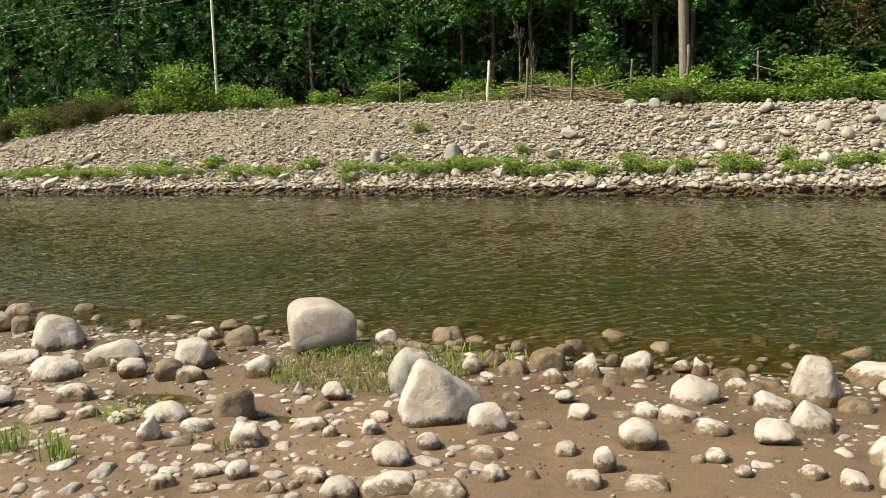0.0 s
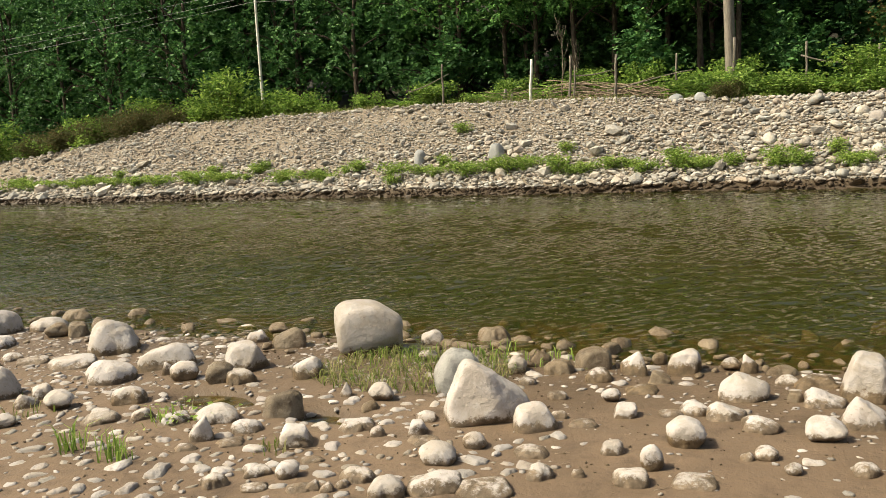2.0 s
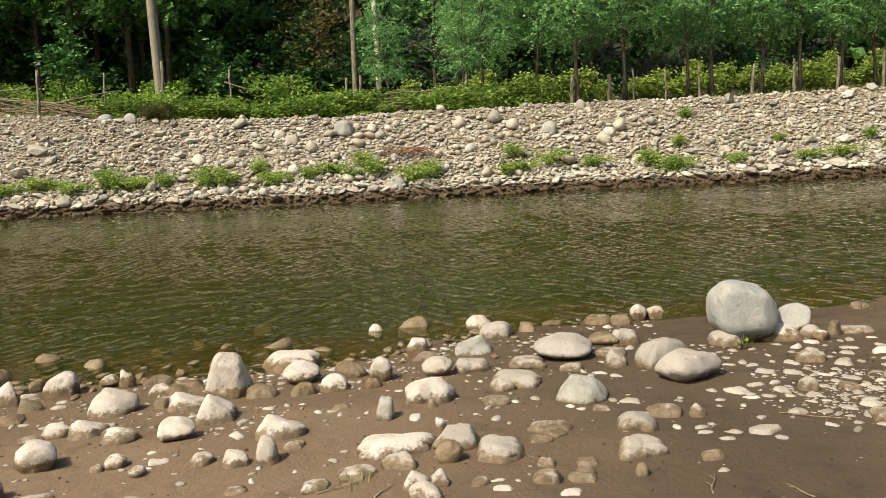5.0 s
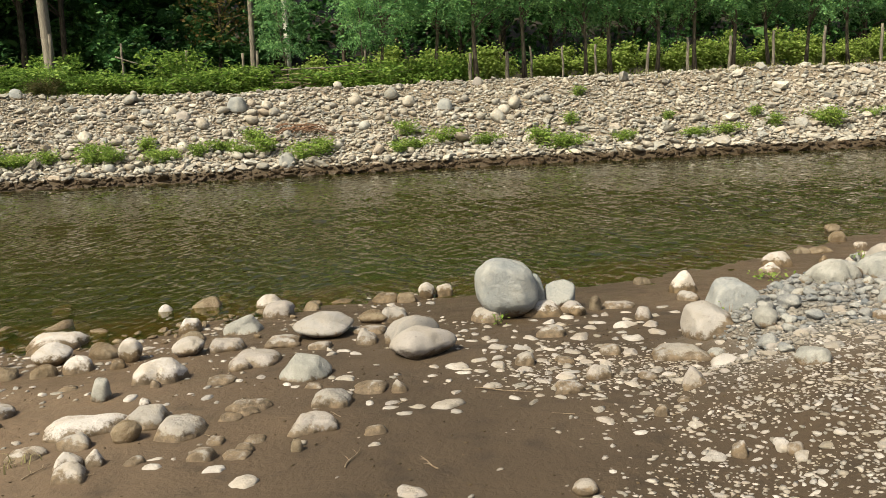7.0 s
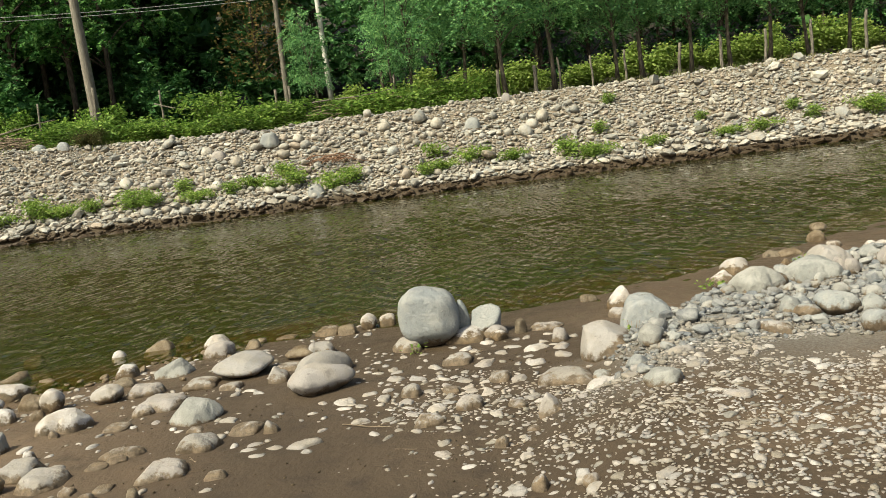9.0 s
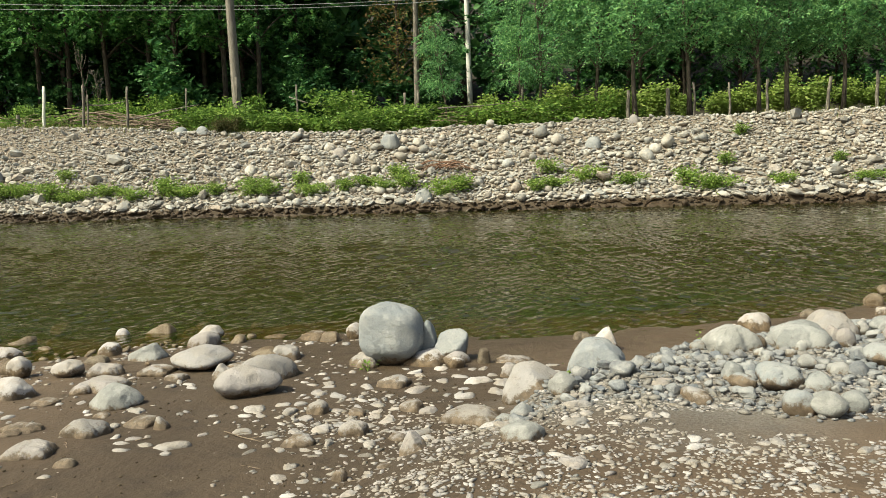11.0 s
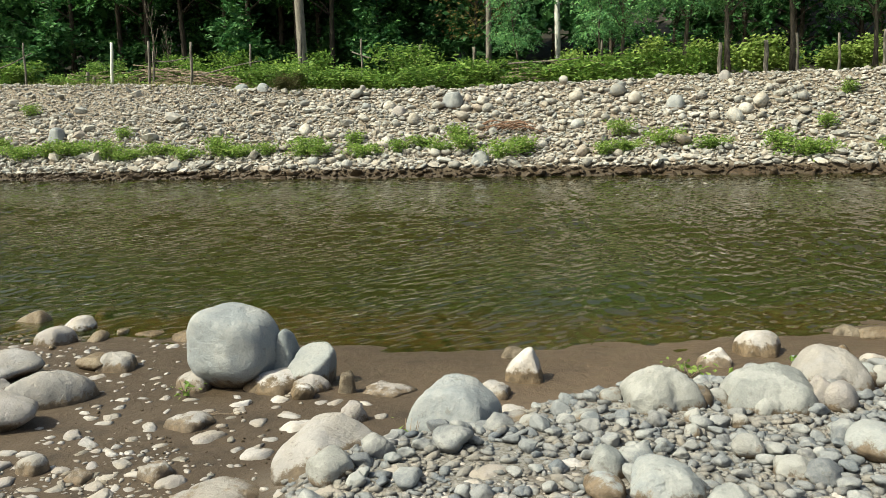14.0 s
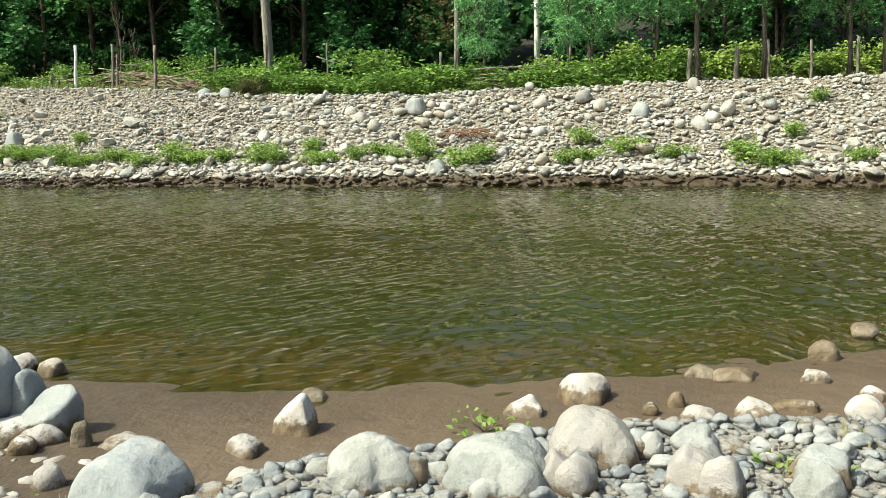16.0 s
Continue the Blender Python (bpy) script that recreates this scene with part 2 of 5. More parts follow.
earth = ground_material()
water_mat = water_material()
leaf_dark = leaf_material("dark_leaves", (0.026, 0.076, 0.026), (0.048, 0.129, 0.037), (0.082, 0.191, 0.056), (0.153, 0.292, 0.086), through=0.25)
# the dark leaves scaled up, extra light painted in for the middle trees
leaf_dark_lit = leaf_material("dark_leaves_lit", (0.042, 0.114, 0.035), (0.077, 0.194, 0.050), (0.131, 0.286, 0.076), (0.245, 0.438, 0.116), through=0.35)
leaf_robinia = leaf_material("robinia_leaves", (0.070, 0.173, 0.074), (0.134, 0.289, 0.110), (0.219, 0.423, 0.151), (0.347, 0.554, 0.206), through=0.38)
leaf_bramble = leaf_material("bramble_leaves", (0.070, 0.133, 0.025), (0.133, 0.234, 0.042), (0.211, 0.328, 0.062), (0.336, 0.452, 0.103))
leaf_vine = leaf_material("vine_leaves", (0.150, 0.225, 0.045), (0.225, 0.315, 0.065), (0.310, 0.400, 0.095), (0.400, 0.470, 0.140))
leaf_dry = leaf_material("dry_leaves", (0.09, 0.11, 0.030), (0.19, 0.135, 0.048), (0.25, 0.155, 0.065), (0.08, 0.13, 0.035))
leaf_fern = leaf_material("withered_fern_leaves", (0.050, 0.065, 0.020), (0.095, 0.088, 0.034), (0.135, 0.102, 0.046), (0.055, 0.085, 0.022))
leaf_herb = leaf_material("herb_leaves", (0.125, 0.205, 0.038), (0.185, 0.285, 0.055), (0.260, 0.350, 0.080), (0.330, 0.390, 0.115))
blade_mat = leaf_material("grass_blades", (0.10, 0.15, 0.032), (0.17, 0.20, 0.05), (0.29, 0.25, 0.12), (0.38, 0.32, 0.19))
bark_dark = bark_material("dark_bark", (0.035, 0.026, 0.018), (0.10, 0.08, 0.06))
bark_light = bark_material("pale_bark", (0.10, 0.08, 0.06), (0.24, 0.20, 0.155))
bark_grey = bark_material("grey_bark", (0.055, 0.045, 0.034), (0.15, 0.125, 0.095))
post_wood = bark_material("weathered_wood", (0.085, 0.073, 0.058), (0.20, 0.178, 0.145))
white_wood = bark_material("bleached_pole_wood", (0.56, 0.53, 0.45), (0.70, 0.67, 0.60))
twig_wood = bark_material("dead_twigs", (0.13, 0.095, 0.065), (0.28, 0.22, 0.16))
red_twigs = bark_material("reddish_twigs", (0.10, 0.055, 0.035), (0.22, 0.13, 0.085))
crumb_mat = bark_material("mud_crumb", (0.035, 0.025, 0.015), (0.09, 0.065, 0.04))
concrete = bark_material("pole_concrete", (0.15, 0.13, 0.105), (0.225, 0.20, 0.165))
wire_mat = bark_material("wire_metal", (0.16, 0.16, 0.155), (0.24, 0.24, 0.235), 0.5)


# ---------- tools ----------
def mesh_of(name, verts, faces, material, smooth_faces=True):
    me = bpy.data.meshes.new(name)
    verts, faces = np.asarray(verts, np.float32), np.asarray(faces, np.int32)
    n, k = faces.shape
    me.vertices.add(len(verts))
    me.vertices.foreach_set("co", verts.ravel())
    me.loops.add(n * k)
    me.loops.foreach_set("vertex_index", faces.ravel())
    me.polygons.add(n)
    me.polygons.foreach_set("loop_start", np.arange(0, n * k, k, dtype=np.int32))
    me.polygons.foreach_set("use_smooth", np.full(n, smooth_faces))
    me.materials.append(material)
    me.update(calc_edges=True)
    return me


def part_of(name, mesh, parent, label="", kind=""):
    ob = new(name, mesh)
    ob.parent = parent
    return tagged(ob, label, kind=kind)


BALLS = {}


def ball(level):
    if level not in BALLS:
        bm = bmesh.new()
        bmesh.ops.create_icosphere(bm, subdivisions=level, radius=1.0)
        bm.verts.ensure_lookup_table()
        v = np.array([p.co[:] for p in bm.verts])
        f = np.array([[q.index for q in p.verts] for p in bm.faces])
        bm.free()
        BALLS[level] = v / np.linalg.norm(v, axis=1)[:, None], f
    return BALLS[level]


def pebble_shape(rng, level, planes=13, sharp=12.0, rough=0.05, cut=(0.58, 1.0), sides=(), lobes=0.0):
    """A worn stone in the cube from -1 to 1: soft facets in all directions, a lumpy skin, and an outline of some lobes."""
    v, f = ball(level)
    if len(sides):
        o, n = np.array(sides)[:, 3], np.array(sides)[:, :3]
    else:
        k = np.arange(planes) + 0.5
        lat, lon = np.arccos(1 - 2 * k / planes), k * 2.39996 + rng.uniform(0, 6.3)
        n = np.stack([np.sin(lat) * np.cos(lon), np.sin(lat) * np.sin(lon), np.cos(lat)], 1) + rng.normal(0, 0.28, (planes, 3))
        o = rng.uniform(*cut, planes)
    n = n / np.linalg.norm(n, axis=1)[:, None]
    r = (1.25 ** -sharp + ((np.clip(v @ n.T, 0, None) / o) ** sharp).sum(1)) ** (-1 / sharp)
    for size, depth in ((1.5, 0.40), (3.5, 0.40), (8.0, 0.22), (17.0, 0.13), (34.0, 0.07)):
        q, ph = rng.normal(size=(4, 3)) * size, rng.uniform(0, 6.3, 4)
        r = r * (1 + rough * depth * np.sin(v @ q.T + ph).sum(1) / 2)
    for _ in range(4):
        d = rng.normal(size=3)
        r = r * (1 - rough * rng.uniform(0.4, 1.5) * np.exp(-(1 - v @ (d / np.linalg.norm(d))) / rng.uniform(0.04, 0.22)))
    if lobes:
        a = np.arctan2(v[:, 1], v[:, 0])
        for k in (2, 3, 5, 8, 13):
            r = r * (1 + lobes / k ** 0.8 * 1.5 * np.sin(k * a + rng.uniform(0, 6.3)) * (1 - v[:, 2] ** 2))
    p = v * r[:, None]
    return 2 * (p - p.min(0)) / np.ptp(p, axis=0) - 1, f


def turned(rng, n, tilt=0.22):
    """n random turns, mostly about the upright axis."""
    a, b, c = rng.uniform(0, 2 * np.pi, n), rng.normal(0, tilt, n), rng.normal(0, tilt, n)
    ca, sa, cb, sb, cc, sc = np.cos(a), np.sin(a), np.cos(b), np.sin(b), np.cos(c), np.sin(c)
    z, one = np.zeros(n), np.ones(n)
    rz = np.stack([ca, -sa, z, sa, ca, z, z, z, one], 1).reshape(n, 3, 3)
    rx = np.stack([one, z, z, z, cb, -sb, z, sb, cb], 1).reshape(n, 3, 3)
    ry = np.stack([cc, z, sc, z, one, z, -sc, z, cc], 1).reshape(n, 3, 3)
    return rz @ rx @ ry


def heap(name, rng, places, sizes, material, level=1, flat=(0.45, 0.8), soft=True, tilt=0.22, lobes=0.0):
    """One mesh of many loose stones."""
    shapes = [pebble_shape(rng, level, 11, rng.choice((7.0, 11.0, 16.0)), 0.16, (0.58, 1.0), (), lobes) for _ in range(36)]
    verts, faces, at = [], [], 0
    rot = turned(rng, len(places), tilt)
    for i, (p, s) in enumerate(zip(places, sizes)):
        v, f = shapes[i % 36]
        k = np.array([1.12, rng.uniform(0.5, 0.95), rng.uniform(*flat)]) * s / 2
        verts.append((v * k) @ rot[i].T + p)
        faces.append(f + at)
        at += len(v)
    return mesh_of(name, np.concatenate(verts), np.concatenate(faces), material, soft)


def strew(x, y, size, gap, taken=()):
    """Of the places and diameters given, those that keep their distance; a size of 0 is left out."""
    cells, kept = {}, []
    for u, v, w in taken:
        for i in range(int((u - w) // 0.3), int((u + w) // 0.3) + 1):
            for j in range(int((v - w) // 0.3), int((v + w) // 0.3) + 1):
                cells.setdefault((i, j), []).append((u, v, w))
    good = size > 0
    for px, py, s in zip(x[good].tolist(), y[good].tolist(), size[good].tolist()):
        i, j, ok = int(px // 0.3), int(py // 0.3), True
        for a in (i - 1, i, i + 1):
            for b in (j - 1, j, j + 1):
                for u, v, w in cells.get((a, b), ()):
                    if (u - px) ** 2 + (v - py) ** 2 < (gap * (w + s) / 2) ** 2:
                        ok = False
                        break
                if not ok:
                    break
            if not ok:
                break
        if ok:
            cells.setdefault((i, j), []).append((px, py, s))
            kept.append((px, py, s))
    return kept


def settled(places, sink):
    """Stones at their height on the land, each sunk by a share of its size."""
    p = np.array(places)
    return np.stack([p[:, 0], p[:, 1], land(p[:, 0], p[:, 1]) + sink * p[:, 2]], 1), p[:, 2]


def tube(points, radii, sides=7):
    """Vertices and faces of a bent, tapered stick."""
    pts = np.asarray(points, float)
    along = np.gradient(pts, axis=0)
    along /= np.linalg.norm(along, axis=1)[:, None] + 1e-9
    ref = np.where(np.abs(along[:, 2:3]) > 0.9, [[1.0, 0, 0]], [[0, 0, 1.0]])
    u = np.cross(along, ref)
    u /= np.linalg.norm(u, axis=1)[:, None] + 1e-9
    w = np.cross(along, u)
    ang = np.arange(sides) * 2 * np.pi / sides
    ring = u[:, None] * np.cos(ang)[None, :, None] + w[:, None] * np.sin(ang)[None, :, None]
    v = (pts[:, None] + ring * np.asarray(radii, float)[:, None, None]).reshape(-1, 3)
    f = []
    for i in range(len(pts) - 1):
        for j in range(sides):
            a, b = i * sides + j, i * sides + (j + 1) % sides
            f.append((a, b, b + sides, a + sides))
    tips = len(v)
    v = np.concatenate([v, pts[:1], pts[-1:]])
    for j in range(sides):
        f.append((tips, (j + 1) % sides, j, j))
        f.append((tips + 1, tips - sides + j, tips - sides + (j + 1) % sides, tips - sides + (j + 1) % sides))
    return v, f


def sticks(name, tubes, material):
    """One mesh of several tubes."""
    bm_v, bm_f, at = [], [], 0
    for v, f in tubes:
        bm_v.append(v)
        bm_f += [tuple(dict.fromkeys(i + at for i in q)) for q in f]
        at += len(v)
    me = bpy.data.meshes.new(name)
    me.from_pydata(np.concatenate(bm_v).tolist(), [], bm_f)
    me.polygons.foreach_set("use_smooth", np.full(len(me.polygons), True))
    me.materials.append(material)
    return me


def leaf_mesh(name, rng, places, length, material, broad=0.5, droop=0.3):
    """One mesh of small folded leaves at the places given."""
    n = len(places)
    way = rng.normal(size=(n, 3))
    way[:, 2] = way[:, 2] * 0.5 - droop
    way /= np.linalg.norm(way, axis=1)[:, None]
    side = np.cross(way, rng.normal(size=(n, 3)) * 0.6 + [0, 0, 1])
    side /= np.linalg.norm(side, axis=1)[:, None] + 1e-9
    up = np.cross(side, way)
    size = length * rng.uniform(0.6, 1.35, (n, 1))
    p = np.asarray(places)
    base, tip = p - way * size * 0.5, p + way * size * 0.5
    mid = p - way * size * 0.08 + up * size * 0.10
    left, right = mid + side * size * broad * 0.5, mid - side * size * broad * 0.5
    v = np.stack([base, left, tip, right], 1).reshape(-1, 3)
    k = np.arange(n)[:, None] * 4
    f = np.concatenate([k + [0, 1, 2], k + [0, 2, 3]], 1).reshape(-1, 3)
    return mesh_of(name, v, f, material, False)


# ---------- the lie of the land ----------
SHORE_X = (-40, -9.4, -7.0, -5.4, -3.8, -2.8, -1.1, 1.1, 1.7, 2.7, 4.8, 5.7, 6.3, 7.0, 7.6, 8.4, 12, 20, 40)
SHORE_Y = (4.0, 5.35, 5.1, 5.35, 5.65, 5.85, 5.9, 6.05, 6.45, 6.95, 6.95, 7.2, 7.45, 7.75, 8.2, 8.6, 10.2, 12.5, 14)
CREST_X = (-200, -60, -45, -39, -34, -30.5, -28.5, -22, -14, -11, -8, -4, 0, 3, 5.5, 10, 20, 60, 200)
CREST_Z = (1.2, 1.3, 1.55, 1.8, 2.2, 2.55, 2.85, 2.8, 2.72, 2.58, 2.42, 2.14, 2.08, 2.1, 2.16, 2.14, 2.2, 2.4, 3.0)

PUDDLES = ((-3.35, 3.95, 0.38, 0.17), (-2.32, 3.92, 0.27, 0.14))


def smooth(a, b, v):
    u = np.clip((np.asarray(v, float) - a) / (b - a), 0, 1)
    return u * u * (3 - 2 * u)


def wobble(x, y, size, seed=0.0):
    """Cheap smooth noise between -1 and 1."""
    x, y = np.asarray(x, float) / size + seed, np.asarray(y, float) / size + 1.7 * seed
    return (np.sin(1.3 * x + 2.1 * y + np.sin(1.9 * y - 0.6 * x)) + np.sin(2.7 * x - 1.6 * y + np.sin(2.3 * x + 1.0)) + np.sin(0.7 * x + 3.3 * y)) / 3


def shore(x):
    return np.interp(x, SHORE_X, SHORE_Y) + 0.06 * wobble(x, 0, 0.35, 3.0)


def far_edge(x):
    return 20.95 + 0.16 * wobble(x, 0, 2.6, 1.0)


def gravel_bar(x, y):
    """How much of the gravel bar lies here, from 0 to 1."""
    x, y = np.asarray(x, float), np.asarray(y, float)
    edge = np.interp(y, (-3, 1.5, 3.0, 4.2, 5.0, 5.3, 5.85, 6.25, 6.5, 7.0, 8.0), (3.7, 4.1, 4.6, 4.95, 5.15, 5.65, 6.1, 6.5, 7.6, 9.5, 12.0))
    return smooth(-0.30, 0.45, x - edge + 0.22 * wobble(x, y, 0.5, 5.0))


def land(x, y):
    """The height of the ground."""
    x, y = np.asarray(x, float), np.asarray(y, float)
    inland = shore(x) - y
    near = 0.034 * np.clip(inland, 0, 3) + 0.02 * np.clip(inland - 3, 0, 60) + 0.19 * gravel_bar(x, y) * smooth(0.5, 1.7, inland)
    near = near + 0.012 * wobble(x, y, 0.33, 2.0) * smooth(-0.2, 0.5, inland) + 0.005 * wobble(x, y, 0.09, 7.0)
    for px, py, rx, ry in PUDDLES:
        near = near - 0.115 * np.exp(-(((x - px) / rx) ** 2 + ((y - py) / ry) ** 2) ** 2)
    out = -inland
    bed = -0.10 * np.clip(out, 0, 1.6) - 0.85 * smooth(1.0, 6.0, out) + 0.02 * wobble(x, y, 0.5, 4.0)
    river = np.where(inland > 0, near, bed)
    edge, crest = far_edge(x), np.interp(x, CREST_X, CREST_Z)
    v = y - edge
    rise = -1.2 + 0.95 * smooth(-4.0, -0.5, v) + 0.55 * smooth(-0.55, 0.45, v)
    slope = np.interp(v, (0.45, 1.0, 3.95, 4.25, 6.0), (0.0, 0.12, 0.985, 1.0, 1.0))
    bank = rise + slope * (crest - 0.3) + 0.05 * wobble(x, y, 0.7, 6.0) * smooth(0.3, 1.0, v)
    back = 0.11 * np.clip(y - 29.5, 0, 8) + 0.33 * np.clip(y - 38, 0, 90) + 0.1 * np.clip(y - 128, 0, 2000)
    return np.where(y < 14, river, bank + back)


def land_at(x, y):
    return float(land(x, y))


# ---------- ground and water ----------
def lines(*stretches):
    return np.unique(np.round(np.concatenate([np.arange(a, b, s) for a, b, s in stretches]), 3))


def sheet(name, xs, ys, height, material):
    gx, gy = np.meshgrid(xs, ys)
    v = np.stack([gx, gy, height(gx, gy)], -1).reshape(-1, 3)
    w, h = len(xs), len(ys)
    i = (np.arange(h - 1)[:, None] * w + np.arange(w - 1)).ravel()
    return new(name, mesh_of(name, v, np.stack([i, i + 1, i + w + 1, i + w], 1), material))


xs = lines((-1500, -200, 130), (-200, -60, 14), (-60, -14, 0.8), (-14, -6, 0.16), (-6, 10, 0.085), (11, 24, 0.35), (24, 60, 1.5), (60, 200, 14), (200, 1501, 130))
ys = lines((-1500, -100, 140), (-100, -6, 6), (-6, 1.2, 0.4), (1.2, 9, 0.085), (9, 14, 0.4), (14, 20, 0.5), (20, 26.5, 0.12), (26.5, 40, 0.8), (40, 130, 6), (130, 1501, 140))
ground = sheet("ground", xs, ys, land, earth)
gx, gy = np.meshgrid(xs, ys)
grit = ground.data.attributes.new("gravel", "FLOAT", "POINT")
grit.data.foreach_set("value", (gravel_bar(gx, gy) * smooth(0.3, 0.8, shore(gx) - gy) * smooth(3.5, 4.7, gy + 0.3 * wobble(gx, gy, 0.5, 8.0)) * 0.85 * (0.75 + 0.25 * wobble(gx, gy, 0.4, 15.0))).astype(np.float32).ravel())
tagged(ground, "brown river mud, silty river bed and stony earth bank", "ground", kind="structure")


def ripples(x, y):
    """Small wind waves, patchy and short, longer ones further out."""
    r = np.random.default_rng(3)
    h = 0.0 * x
    near, out = 1 - smooth(8.5, 12.5, y), smooth(6.0, 12.0, y)
    for n in range(30):
        short = n < 8
        length = r.uniform(0.12, 0.18) if short else r.uniform(0.2, 0.45)
        a = radians(90 + (r.normal(34, 14) if n % 5 < 3 else r.normal(-18, 16)))
        patch = 0.5 + 0.5 * wobble(x, y, r.uniform(0.8, 3.5), r.uniform(0, 50))
        wave = np.sin(2 * np.pi * (x * math.cos(a) + y * math.sin(a)) / length + r.uniform(0, 6.3) + 0.9 * wobble(x, y, 0.9, r.uniform(0, 50)))
        h = h + 0.013 * length * patch * wave * (near if short else 0.35 + 0.65 * out)
    calm = 0.3 + 0.7 * smooth(0.0, 2.4 - 1.6 * smooth(3, 6, x), y - shore(x))
    return h * calm * (0.75 + 0.35 * wobble(x, y, 3.5, 20.0))


river = sheet("water", lines((-1500, -60, 160), (-60, -24, 1.0), (-24, -9, 0.2), (-9, 10, 0.07), (10, 20, 0.2), (20, 60, 1.0), (60, 1501, 160)),
              lines((2.6, 4.8, 0.2), (4.8, 10.0, 0.04), (10.0, 14, 0.07), (14, 22.4, 0.12)), ripples, water_mat)
tagged(river, "dark olive-green rippled river water, clear at the edges", "water", kind="structure")


# ---------- stones on the near shore ----------
rng = np.random.default_rng(11)
SHORE = []
STONES = {"p": (stone_pale, "pale buff dry river stone half sunk in mud"), "g": (stone_grey, "grey rounded river stone on the shore"),
          "q": (stone_buff, "buff-grey dry river stone half sunk in mud"), "b": (stone_slate, "blue-grey river stone on the shore"), "m": (stone_muddy, "pale river stone with a mud-stained wet foot"), "w": (stone_wet, "brown wet stone at the water's edge")}


# flat sides of the usual forms, as directions and distances: x across the view, y away, z up
FORMS = {
    "dome": (6.0, 0.8, ((0.1, -0.1, 1, 0.8), (-0.65, 0, 0.75, 0.85), (0.7, 0, 0.7, 0.88), (0, -0.75, 0.65, 0.82), (0, 0.8, 0.6, 0.85), (-1, 0, 0, 0.95), (1, 0, 0, 0.95), (0, -1, 0, 0.9), (0, 1, 0, 0.9), (0, 0, -1, 0.8))),
    "slab": (11.0, 0.8, ((0.05, -0.08, 1, 0.62), (-0.8, -0.1, 0.6, 0.8), (0.75, 0, 0.65, 0.82), (0, -0.8, 0.6, 0.74), (0, 0.8, 0.6, 0.8), (-1, 0, 0, 0.95), (1, 0.2, 0, 0.95), (0.3, -1, 0, 0.9), (0, 0, -1, 0.8))),
    "loaf": (8.0, 0.5, ((-0.28, -0.05, 1, 0.72), (1, 0, 0.1, 0.9), (-1, 0, 0.3, 0.95), (0, -0.9, 0.4, 0.8), (0, 0.9, 0.3, 0.8), (0.6, 0, 0.8, 0.93), (0, 0, -1, 0.8))),
    "block": (13.0, 0.35, ((0.1, -0.15, 1, 0.7), (-0.9, 0, 0.35, 0.78), (0.92, 0, 0.3, 0.8), (-0.15, -0.95, 0.25, 0.75), (0.7, -0.7, 0.15, 0.9), (0, 1, 0.2, 0.8), (0, 0, -1, 0.8), (-0.6, -0.3, 0.75, 0.88))),
    "lens": (8.0, 0.2, ((-0.1, -0.1, 1, 0.72), (-0.7, 0, 0.7, 0.85), (0.65, 0, 0.75, 0.85), (-0.75, 0, -0.65, 0.82), (0.7, 0, -0.7, 0.82), (0, -0.8, 0.6, 0.8), (0, -0.7, -0.7, 0.8), (0, 0.9, 0.2, 0.85), (0, 0, -1, 0.8))),
    "wedge": (12.0, 0.4, ((-0.85, 0, 0.5, 0.76), (0.5, 0, 0.85, 0.6), (1, 0, 0, 0.97), (-0.1, -0.85, 0.5, 0.68), (0.4, -0.8, 0.4, 0.74), (0, 0.9, 0.4, 0.75), (0, 0, -1, 0.6), (-1, 0, -0.1, 0.92))),
    "wedge_back": (12.0, 0.4, ((0.85, 0, 0.5, 0.76), (-0.5, 0, 0.85, 0.6), (-1, 0, 0, 0.97), (0.1, -0.85, 0.5, 0.68), (-0.4, -0.8, 0.4, 0.74), (0, 0.9, 0.4, 0.75), (0, 0, -1, 0.6), (1, 0, -0.1, 0.92))),
    "egg": (5.0, 0.25, ((0.1, -0.1, 1, 0.9), (-0.7, 0, 0.7, 0.85), (0.7, 0, 0.7, 0.85), (-1, 0, 0, 0.85), (1, 0, 0, 0.85), (0, -1, 0.1, 0.85), (0, 1, 0.1, 0.85), (-0.7, 0, -0.7, 0.85), (0.7, 0, -0.7, 0.85), (0, 0, -1, 0.9))),
}


